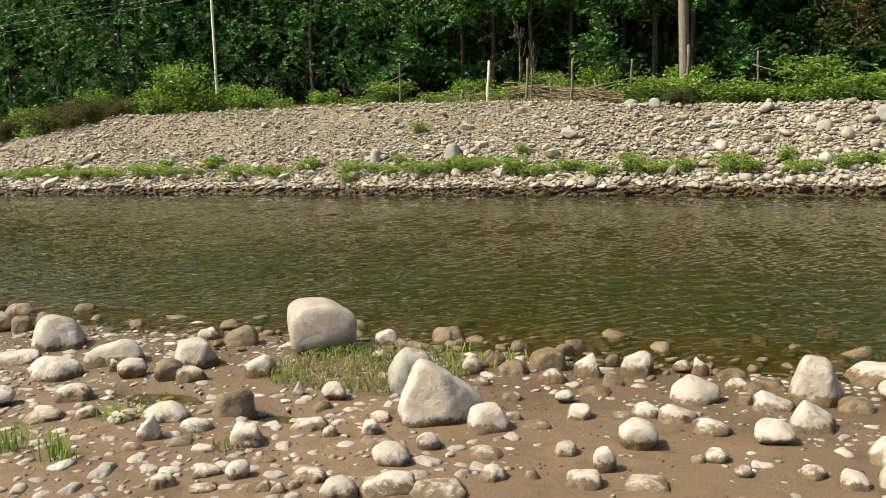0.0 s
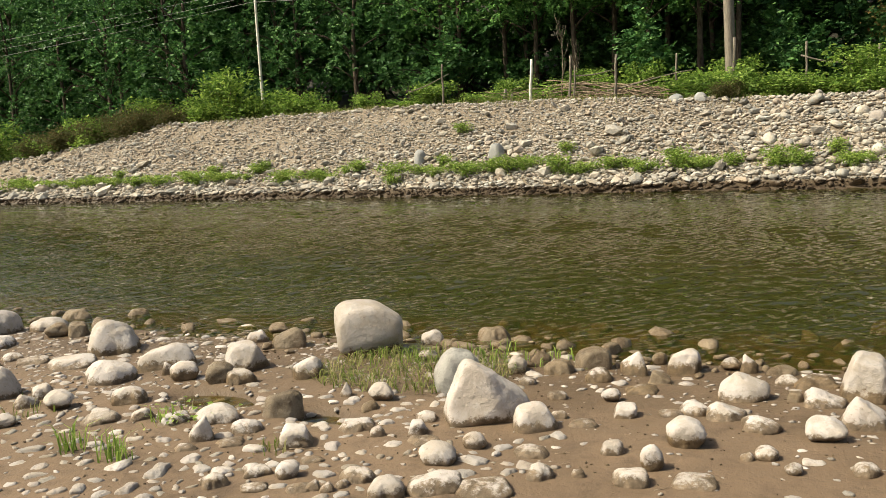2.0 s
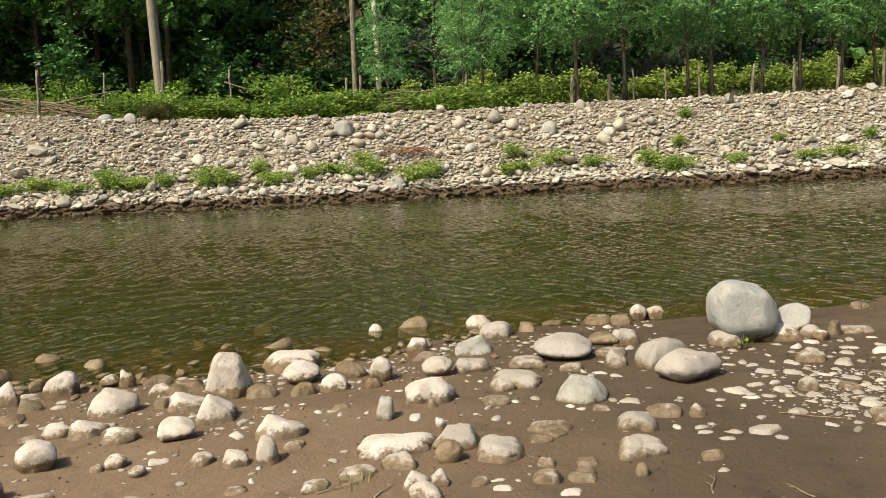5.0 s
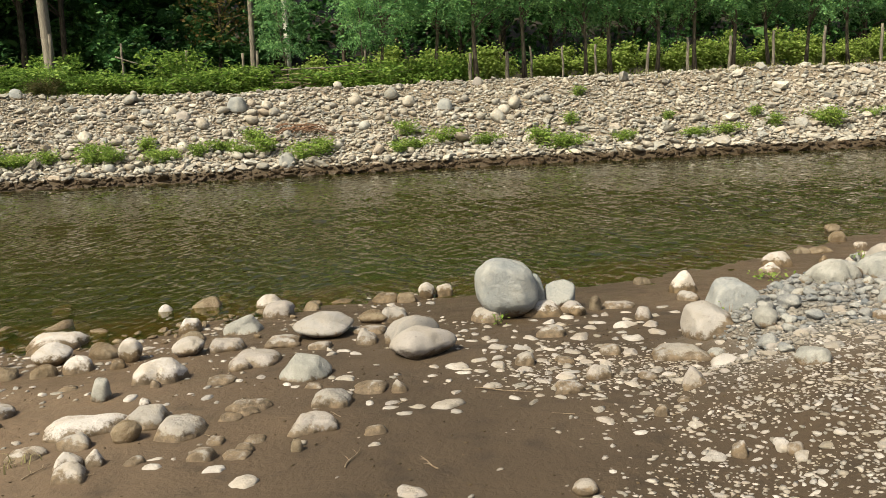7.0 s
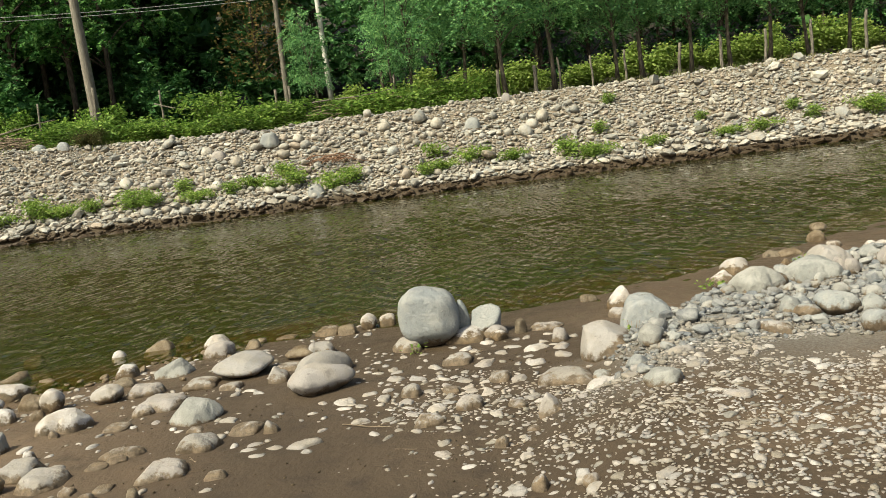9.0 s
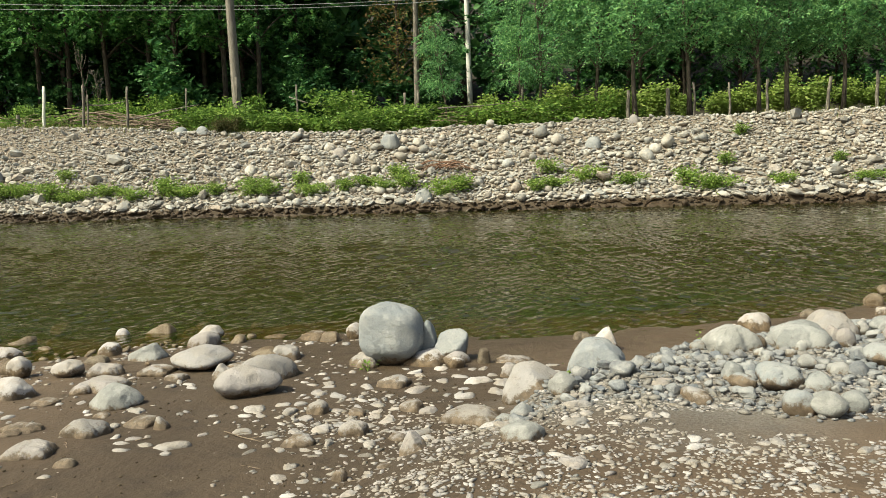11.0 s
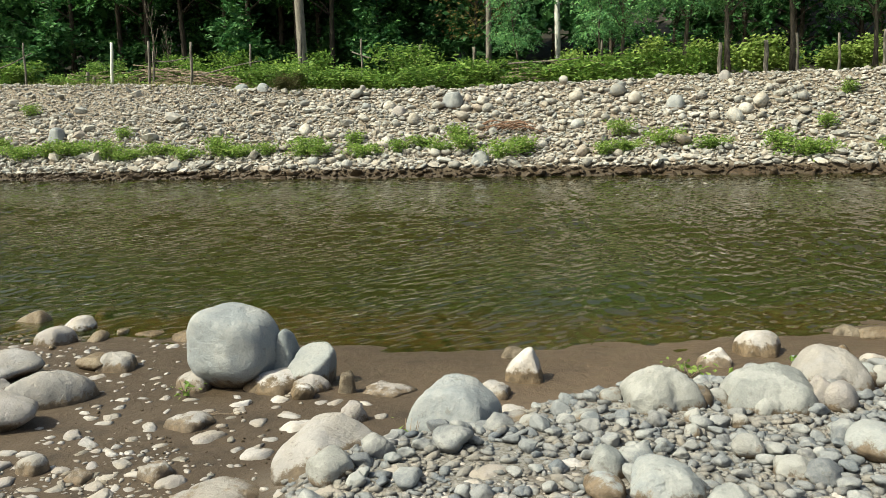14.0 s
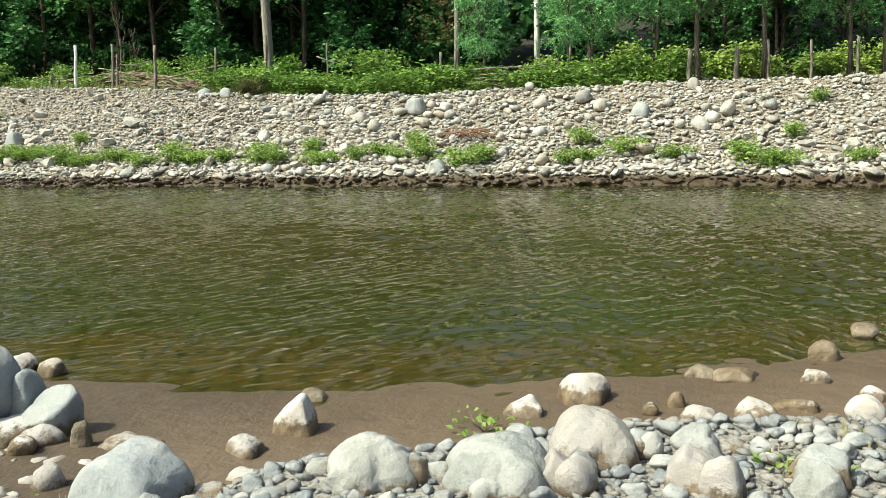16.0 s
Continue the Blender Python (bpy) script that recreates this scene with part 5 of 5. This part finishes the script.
REAR = [build_tree(s, "broadleaf_tree", t, 0.10, b, 2.8, 60, 30, 0.5, leaf_dark, bark_dark, "tall dark tree deep in the woods", 0.3, 0.7, 1.0)
        for s, t, b in ((6, 8.6, 1.0), (7, 9.4, 1.8))]
for n in range(15):
    plant(WOODS[0] if n % 3 else WOODS[2], -56 + 2.9 * n + pr.normal(0, 0.5), 29.5 + pr.normal(0, 0.8) + (2.0 if n > 12 else 0), pr.uniform(0, 360), pr.uniform(0.9, 1.15) * (1.3 if n < 10 else 1.0))
for n in range(6):
    plant(WOODS[1], -15.5 + 2.1 * n + pr.normal(0, 0.3), 33.5 + pr.normal(0, 0.8), pr.uniform(0, 360), pr.uniform(0.95, 1.2) if n < 5 else 0.62)
for n in range(22):
    plant(REAR[n % 2], -60 + 5.0 * n + pr.normal(0, 0.8), 38 + pr.normal(0, 1.2), pr.uniform(0, 360), pr.uniform(1.1, 1.4))
for n in range(14):
    plant(REAR[n % 2], -66 + 9.5 * n + pr.normal(0, 1.5), 46 + pr.normal(0, 2), pr.uniform(0, 360), pr.uniform(1.0, 1.2))
for n in range(8):
    plant(WOODS[1], -16.5 + 1.5 * n + pr.normal(0, 0.3), 30.6 + pr.normal(0, 0.4), pr.uniform(0, 360), pr.uniform(1.0, 1.12))
for n in range(5):
    plant(REAR[1], -13.0 + 2.2 * n + pr.normal(0, 0.3), 36.0 + pr.normal(0, 0.4), pr.uniform(0, 360), pr.uniform(1.1, 1.3))
for n in range(22):
    x, y, turn, size = -60 + 3.0 * n + pr.normal(0, 0.6), 33.6 + pr.normal(0, 0.6), pr.uniform(0, 360), pr.uniform(0.9, 1.2)
    if x < -4:
        plant(REAR[n % 2], x, y + (2.0 if n > 14 else 0), turn, size)
# robinia row along the top of the bank
ROBINIA = [build_tree(s, "robinia_tree", t, 0.06, b, w, c, 132, 0.10, leaf_robinia, bark_grey, "slender robinia with feathery light green leaves", l, 0.45, 0.42, 0.38)
           for s, t, b, w, c, l in ((21, 5.6, 1.9, 1.45, 74, 0.2), (22, 5.9, 2.0, 1.5, 78, -0.2), (23, 4.8, 1.7, 1.0, 46, 0.3))]
for n, x in enumerate((4.15, 5.74, 6.95, 8.36, 10.3, 11.31, 12.6, 13.9, 15.0, 16.4, 17.7, 19.2, 21, 23, 25.5, 28)):
    plant(ROBINIA[n % 2], x, 26.3 + 0.25 * pr.normal(), pr.uniform(0, 360), pr.uniform(0.9, 1.15))
plant(ROBINIA[2], 1.3, 26.2, 200, 0.58, 0, 1.2)
plant(ROBINIA[2], 3.6, 26.3, 80, 0.6, 0, 1.3)
for n in range(11):
    plant(ROBINIA[n % 2], 5.0 + 2.2 * n + pr.normal(0, 0.4), 35.0 + pr.normal(0, 0.7), pr.uniform(0, 360), pr.uniform(1.2, 1.5))
autumn = build_tree(31, "browning_tree", 7.5, 0.10, 2.2, 1.5, 80, 26, 0.18, leaf_dry, bark_dark, "tree with browning orange and green leaves", 0.2, 0.55)
plant(autumn, -1.2, 31.0, 40, 0.78)
for n in range(13):
    plant(WOODS[0] if n % 2 else WOODS[2], 3.4 + 1.9 * n + pr.normal(0, 0.3), 34.0 + pr.normal(0, 0.5), pr.uniform(0, 360), pr.uniform(0.7, 0.9))
# bramble hedge
BRAMBLE = [build_bush(41 + s, "bramble_bush", w, t, c, 0.15, leaf_bramble, "tangled green bramble and bracken on the bank", 0.5)
           for s, (w, t, c) in enumerate(((2.4, 1.0, 2000), (2.0, 1.25, 1900), (2.8, 0.8, 2000)))]
for n in range(15):
    plant(BRAMBLE[n % 3], -6.6 + 0.72 * n + pr.normal(0, 0.15), 25.95 + pr.normal(0, 0.12), pr.uniform(-25, 25) + 180 * (n % 2), pr.uniform(0.8, 1.15), 0.05, pr.uniform(0.5, 0.95) * (1 if n < 10 else 0.75), 0.55)
for n in range(11):
    plant(BRAMBLE[(n + 1) % 3], -21.5 + 0.95 * n + pr.normal(0, 0.2), 26.35 + pr.normal(0, 0.2), pr.uniform(-25, 25), pr.uniform(0.7, 1.05), 0.1, pr.uniform(0.3, 0.75), 0.6)
for n in range(9):
    plant(BRAMBLE[n % 3], -12 + 0.95 * n + pr.normal(0, 0.2), 27.6 + pr.normal(0, 0.3), pr.uniform(0, 360), pr.uniform(0.7, 1.0), 0.1)
for n in range(16):
    plant(BRAMBLE[n % 3], -48 + 1.75 * n + pr.normal(0, 0.3), 26.0 + pr.normal(0, 0.5), pr.uniform(0, 360), pr.uniform(0.9, 1.35), 0.1)
for n in range(5):
    plant(BRAMBLE[2], 3.0 + 0.8 * n, 26.3 + pr.normal(0, 0.2), pr.uniform(0, 360), pr.uniform(0.6, 0.85), 0.05)
shrub = build_bush(47, "elder_shrub", 2.6, 2.6, 2100, 0.24, leaf_dark, "round dark green shrub under the trees", 0.6, 0.2, "shrub")
plant(shrub, -8.3, 28.8, 0, 1.0)
plant(shrub, -4.0, 29.5, 80, 0.8)
for n in range(11):
    plant(shrub, -15 + 1.5 * n + pr.normal(0, 0.3), 32.3 + pr.normal(0, 0.6), pr.uniform(0, 360), pr.uniform(0.8, 1.15))
plant(shrub, -17, 28.6, 200, 1.0)
plant(shrub, -27.5, 27.8, 120, 0.9)
dry = build_bush(48, "dry_fern", 2.2, 0.9, 3200, 0.14, leaf_fern, "brown withered fern overhanging the bank", 0.28, 0.9, "fern")
for x, y, s in ((-31, 25.3, 1.2), (-29.4, 25.2, 1.0), (-33, 25.6, 1.3), (-35.4, 25.4, 1.2), (-38, 25.6, 1.2), (-28.0, 25.5, 0.8), (-5.2, 25.2, 0.5)):
    plant(dry, x, y, pr.uniform(0, 360), s)
# vine row behind the robinias
vine = build_bush(51, "vine_bush", 1.8, 1.25, 1700, 0.12, leaf_vine, "sunlit yellow-green vine on a trellis row", 0.85, 0.3, "vine")
for n in range(36):
    x = 1.5 + 0.62 * n
    plant(vine, x + pr.normal(0, 0.2), 31.0 + pr.normal(0, 0.25), pr.uniform(-30, 30), pr.uniform(0.7, 1.1), -0.02, pr.uniform(0.5, 0.95), 0.6)
for ob in (*WOODS, *REAR, *ROBINIA, autumn, *BRAMBLE, shrub, dry, vine):
    discard(ob)


# green herbs low on the far bank
HERBS = [build_bush(61 + n, "herb_clump", w, t, c, 0.075, leaf_herb, "low bright green herbs among the bank stones", 0.5, 0.6, "herbs")
         for n, (w, t, c) in enumerate(((1.2, 0.34, 900), (0.85, 0.40, 640), (1.45, 0.28, 1000)))]
for ob in HERBS:
    ob["group"] = "herb clumps on the bank"
for n in range(118):
    x = -40 + 0.56 * n + pr.normal(0, 0.2)
    if pr.random() < (0.92 if x < 1 else 0.62):
        y = float(far_edge(x)) + 0.92 + pr.normal(0, 0.20)
        plant(HERBS[n % 3], x, y, pr.uniform(-15, 15), pr.uniform(0.6, 1.25), -0.02)
for x, v in ((-12.9, 2.6), (-20.4, 1.3), (-9.0, 1.7), (-2.0, 1.4), (0.6, 1.5), (4.5, 1.5), (9.5, 3.0), (8.9, 1.6), (11.6, 1.7), (14, 1.6)):
    plant(HERBS[1], x, float(far_edge(x)) + v, pr.uniform(0, 360), pr.uniform(0.6, 1.0), -0.02)
for ob in HERBS:
    discard(ob)


# ---------- fence, poles and wires ----------
def fence_post(x, y, top, lean=0.0, thick=0.045, material=post_wood, label="weathered wooden fence post on the bank"):
    foot = land_at(x, y) - 0.15
    s = np.linspace(0, 1, 6)
    pts = np.stack([x + lean * s + 0.012 * np.sin(9 * s + x), y + 0 * s, foot + (top - foot) * s], 1)
    rad = thick * (1.08 - 0.22 * s) * (1 + 0.06 * np.sin(14 * s + 3 * x))
    ob = new("fence_post", sticks("fence_post", [tube(pts, rad, 8)], material))
    return tagged(ob, label, "post", "posts of the fence")


for x, top, lean, thick in ((-14.8, 4.1, 0.03, 0.035), (-11.52, 3.93, 0.12, 0.05), (-10.15, 3.91, 0.1, 0.045), (-10.0, 3.6, 0.08, 0.03), (-8.65, 3.8, 0.08, 0.045), (-6.97, 3.7, 0.03, 0.035),
                            (-5.31, 3.97, 0.07, 0.05), (-3.33, 3.65, 0.03, 0.035), (-1.53, 3.39, 0.03, 0.05), (0.06, 3.25, 0.03, 0.045), (0.46, 3.31, 0.05, 0.04), (3.66, 3.25, 0.0, 0.04),
                            (6.67, 2.98, 0.02, 0.055), (7.78, 2.98, 0.0, 0.06), (8.52, 3.12, -0.03, 0.035), (9.47, 3.07, -0.03, 0.035), (10.45, 3.1, 0.0, 0.04), (12.0, 3.1, 0.1, 0.05),
                            (13.3, 3.2, 0.0, 0.05), (14.6, 3.2, 0.05, 0.05), (16.0, 3.3, 0.0, 0.05), (17.6, 3.4, 0.05, 0.05), (19.5, 3.4, 0.0, 0.05), (-12.44, 3.07, 0.05, 0.06), (-12.2, 2.9, 0.03, 0.06)):
    fence_post(x, 26.15 if -7.2 < x < 5 else 25.5, top, lean, thick, *((white_wood, "pale peeled wooden fence post on the bank") if x == -11.52 else ()))


def pole(x, y, top, wide, lean, material, label, sides=8, slim=0.75):
    foot = land_at(x, y) - 0.3
    s = np.linspace(0, 1, 7)
    pts = np.stack([x + lean * s, y + 0 * s, foot + (top - foot) * s], 1)
    thing = tagged(new("utility_pole"), label, "pole", "utility poles")
    part_of("shaft", sticks("shaft", [tube(pts, wide * (1 - (1 - slim) * s), sides)], material), thing)
    arm = tube([(x + lean - 0.55, y, top - 0.35), (x + lean, y, top - 0.35), (x + lean + 0.55, y, top - 0.35)], [0.04, 0.05, 0.04], 6)
    part_of("crossarm", sticks("crossarm", [arm], bark_dark), thing)
    return thing


pole(-5.50, 26.8, 9.6, 0.17, -0.12, concrete, "grey concrete utility pole behind the hedge", 4)
pole(0.28, 27.0, 9.2, 0.09, 0.15, post_wood, "weathered wooden utility pole among trees")
pole(0.82, 36.0, 10.5, 0.115, -0.05, white_wood, "pale bleached utility pole in front of the woods")
pole(-24.55, 27.0, 8.2, 0.065, 0.08, white_wood, "thin pale utility pole at the edge of the woods")


def wire(points, thick=0.009):
    pts = []
    for (x0, z0), (x1, z1) in zip(points, points[1:]):
        for s in np.linspace(0, 1, 12)[: 12 if (x1, z1) == points[-1] else 11]:
            pts.append((x0 + (x1 - x0) * s, 26.78, z0 + (z1 - z0) * s - 0.10 * abs(x1 - x0) / 18 * 4 * s * (1 - s)))
    ob = new("power_line", sticks("power_line", [tube(pts, [thick] * len(pts), 5)], wire_mat))
    tagged(ob, "thin pale overhead wire between utility poles", "wire", "overhead wires")


wire([(-62, 8.2), (-24.5, 8.1), (-5.6, 6.98), (0.35, 6.95), (24, 7.6)])
wire([(-62, 7.7), (-24.5, 7.78), (-5.6, 6.25), (0.35, 6.08), (24, 7.0)])
wire([(-62, 7.2), (-24.5, 7.55), (-5.6, 6.14), (0.35, 5.98), (24, 6.9)])


# ---------- small plants and dead wood ----------
def blades(r, places, length, width, bend=0.6):
    """Vertices and faces of bent grass blades, four triangles each."""
    n = len(places)
    p = np.asarray(places, float)
    a = r.uniform(0, 2 * np.pi, n)
    out = np.stack([np.cos(a), np.sin(a), 0 * a], 1)
    side = np.stack([-np.sin(a), np.cos(a), 0 * a], 1) * width * r.uniform(0.6, 1.3, (n, 1)) / 2
    tall = length * r.uniform(0.45, 1.25, (n, 1))
    lay = bend * r.uniform(0.2, 1.4, (n, 1))
    up = np.array([[0, 0, 1.0]])
    mid = p + up * tall * 0.55 + out * tall * 0.22 * lay
    high = p + up * tall * (0.9 - 0.3 * lay.clip(0, 1)) + out * tall * 0.75 * lay
    v = np.stack([p - side, p + side, mid - side * 0.8, mid + side * 0.8, high], 1).reshape(-1, 3)
    k = np.arange(n)[:, None] * 5
    f = np.concatenate([k + [0, 1, 3], k + [0, 3, 2], k + [2, 3, 4]], 1).reshape(-1, 3)
    return v, f


gr = np.random.default_rng(77)
spots = []
while len(spots) < 950:
    u, w = gr.uniform(-1, 1), gr.uniform(-1, 1)
    if u * u + w * w < 1 and gr.random() < 0.35 + 0.65 * (0.5 + 0.5 * float(wobble(u, w, 0.25, 2.0))):
        x, y = -2.42 + 0.68 * u - 0.12 * w, 5.02 + 0.62 * w + 0.22 * u
        spots.append((x, y, land_at(x, y) - 0.005))
v, f = blades(gr, spots, 0.12, 0.009, 1.7)
tagged(new("grass", mesh_of("grass", v, f, blade_mat, False)), "sparse green and straw-coloured grass beside a boulder", "grass", kind="stuff")


def grass_tuft(x, y, count, tall, spread, label="small green grass tuft growing in the mud"):
    p = np.stack([x + gr.normal(0, spread, count), y + gr.normal(0, spread, count), np.full(count, land_at(x, y) - 0.005)], 1)
    v, f = blades(gr, p, tall, 0.009, 0.8)
    tagged(new("grass_tuft", mesh_of("grass_tuft", v, f, leaf_herb if tall > 0.1 else blade_mat, False)), label, "grass", "grass tufts on the shore", kind="stuff")


for x, y, count, tall, spread in ((-3.21, 2.79, 34, 0.20, 0.035), (-2.84, 2.79, 40, 0.19, 0.05), (-3.15, 3.35, 26, 0.14, 0.06), (-2.17, 3.28, 30, 0.08, 0.06), (-4.14, 3.16, 34, 0.10, 0.12),
                                  (-2.95, 5.25, 40, 0.16, 0.09), (-2.6, 5.3, 50, 0.15, 0.10), (-2.1, 5.55, 60, 0.14, 0.14), (-1.6, 5.6, 40, 0.12, 0.14), (1.36, 3.72, 12, 0.07, 0.06), (7.9, 6.2, 24, 0.08, 0.1)):
    grass_tuft(x, y, count, tall, spread)


def herb(x, y, count, wide, tall):
    p = gr.normal(size=(count, 3)) * [wide / 2, wide / 2, tall / 3]
    p[:, 2] = np.abs(p[:, 2]) + 0.02
    stems = []
    for n in range(6):
        a = gr.uniform(0, 6.3)
        stems.append(tube([(0, 0, 0), (0.3 * wide * math.cos(a), 0.3 * wide * math.sin(a), 0.5 * tall), (0.45 * wide * math.cos(a), 0.45 * wide * math.sin(a), tall)], [0.003, 0.0025, 0.001], 4))
    thing = tagged(new("herb"), "small leafy green herb between stones", "herb", "herbs on the shore")
    part_of("stalk", sticks("stalk", stems, twig_wood), thing, kind="stuff")
    part_of("leaves", leaf_mesh("leaves", gr, p, 0.035, leaf_herb, 0.6, -0.2), thing)
    thing.matrix_world = pose(x, y, land_at(x, y))


for x, y, count, wide, tall in ((5.35, 5.15, 60, 0.14, 0.16), (3.93, 5.78, 22, 0.08, 0.09), (6.41, 6.62, 50, 0.16, 0.08), (6.92, 6.15, 30, 0.10, 0.08), (-3.05, 3.45, 60, 0.25, 0.10), (7.6, 5.9, 24, 0.12, 0.06)):
    herb(x, y, count, wide, tall)


def twig(x, y, long, turn, rise=0.01, thick=0.004):
    s = np.linspace(-0.5, 0.5, 7)
    px, py = x + long * s * math.cos(turn) + 0.03 * long * np.sin(7 * s), y + long * s * math.sin(turn)
    pts = np.stack([px, py, land(px, py) + thick + rise * (s + 0.5) * 6 * long], 1)
    tubes = [tube(pts, thick * (1 - 0.7 * (s + 0.5)), 5)]
    for k in (2, 4):
        side = pts[k] + np.array([math.cos(turn + 0.8), math.sin(turn + 0.8), 0.12]) * long * 0.22
        tubes.append(tube([pts[k], (pts[k] + side) / 2 + [0, 0, 0.004], side], [thick * 0.5, thick * 0.4, thick * 0.2], 4))
    tagged(new("twig", sticks("twig", tubes, twig_wood)), "thin dead twig lying on the mud", "twig", "twigs on the mud")


for x, y, long, turn in ((2.88, 3.41, 0.20, 1.2), (3.68, 4.18, 0.34, -0.6), (1.30, 3.68, 0.22, 0.3), (1.5, 3.6, 0.16, 1.0), (-2.0, 3.35, 0.25, 0.2), (-3.9, 2.7, 0.3, 0.5), (-4.4, 2.75, 0.26, 0.2),
                         (3.2, 3.3, 0.14, 2.0), (2.4, 3.0, 0.22, 0.9), (-0.6, 3.0, 0.15, 2.4), (0.2, 3.3, 0.12, 0.7), (3.0, 2.9, 0.16, 0.1), (4.3, 5.5, 0.25, 0.15), (1.9, 2.8, 0.15, 1.9)):
    twig(x, y, long, turn)
for n in range(40):
    x = gr.uniform(-5, 4.5)
    y = gr.uniform(2.2, 4.2)
    twig(x, y, gr.uniform(0.04, 0.11), gr.uniform(0, 3.1), 0.01, 0.0025)


# grass along the top of the bank
n = 5200
x = np.where(gr.random(n) < 0.75, gr.uniform(-34, -4, n), gr.uniform(10, 26, n))
y = far_edge(x) + 4.35 + gr.normal(0, 0.28, n)
keep = wobble(x, y, 0.8, 31.0) > -0.25
p = np.stack([x, y, land(x, y) - 0.02], 1)[keep]
v, f = blades(gr, p, 0.24, 0.016, 0.8)
tagged(new("bank_grass", mesh_of("bank_grass", v, f, blade_mat, False)), "green and straw-coloured grass along the top of the bank", "grass", kind="stuff")


# heap of cut branches along the fence
def branch_pile(x0, x1, y, count, high, label, lengths=(0.9, 2.4), material=twig_wood):
    tubes = []
    for _ in range(count):
        c, long = gr.uniform(x0, x1), gr.uniform(*lengths)
        a, tilt = gr.normal(0, 0.22), gr.normal(0, 0.10)
        s = np.linspace(-0.5, 0.5, 6)
        z = land_at(c, y) + 0.04 + high * gr.random() ** 1.4
        pts = np.stack([c + long * s * math.cos(a), y + gr.normal(0, 0.22) + long * s * math.sin(a) * 0.5, z + tilt * long * s + 0.06 * np.sin(s * 5 + c)], 1)
        tubes.append(tube(pts, gr.uniform(0.008, 0.022) * (1 - 0.5 * (s + 0.5)), 5))
    tagged(new("branch_pile", sticks("branch_pile", tubes, material)), label, "branches", kind="stuff")


branch_pile(-10.6, -7.0, 26.2, 90, 0.48, "grey heap of cut branches along the fence")
branch_pile(-13.2, -11.2, 26.1, 26, 0.35, "loose grey branches at the foot of the hedge")
branch_pile(1.0, 4.2, 26.0, 22, 0.55, "dead branches lying in the hedge")
branch_pile(1.3, 2.4, 22.9, 34, 0.12, "reddish dry twigs lying on the bank stones", (0.3, 0.9), red_twigs)
for x, z, long, tilt in ((-7.6, 2.95, 2.6, 0.14), (-2.7, 3.05, 1.3, -0.28), (-9.4, 3.3, 1.3, 0.05), (2.4, 2.75, 2.4, 0.06), (-15.4, 3.5, 1.6, 0.3)):
    s = np.linspace(-0.5, 0.5, 7)
    pts = np.stack([x + long * s, 25.6 + 0.1 * s, z + tilt * long * s + 0.03 * np.cos(5 * s + x)], 1)
    tagged(new("fence_rail", sticks("fence_rail", [tube(pts, 0.024 * (1 - 0.4 * (s + 0.5)), 6)], post_wood)), "crooked dead branch used as a fence rail", "rail", "rails of the fence")


def bare_sapling(x, y, tall):
    thing = tagged(new("bare_sapling"), "leafless grey sapling behind the fence", "tree", "bare saplings")
    foot = land_at(x, y)
    s = np.linspace(0, 1, 8)
    trunk = np.stack([x + 0.12 * np.sin(3 * s), y + 0 * s, foot + tall * s], 1)
    part_of("trunk", sticks("trunk", [tube(trunk, 0.03 * (1.05 - s), 6)], bark_light), thing)
    tubes = []
    for n in range(16):
        k = gr.uniform(0.25, 0.9)
        b = np.array([np.interp(k, s, trunk[:, q]) for q in range(3)])
        a, long = gr.uniform(0, 6.3), tall * gr.uniform(0.15, 0.34) * (1.1 - 0.5 * k)
        e = b + np.array([math.cos(a) * 0.35, math.sin(a) * 0.35, 0.93]) * long
        tubes.append(tube([b, (b + e) / 2 + [0.03 * math.cos(a), 0.03 * math.sin(a), -0.02], e], [0.011, 0.008, 0.003], 4))
    part_of("twig_work", sticks("twig_work", tubes, bark_light), thing, kind="stuff")


bare_sapling(-11.2, 27.2, 2.7)
bare_sapling(-10.8, 27.4, 2.0)
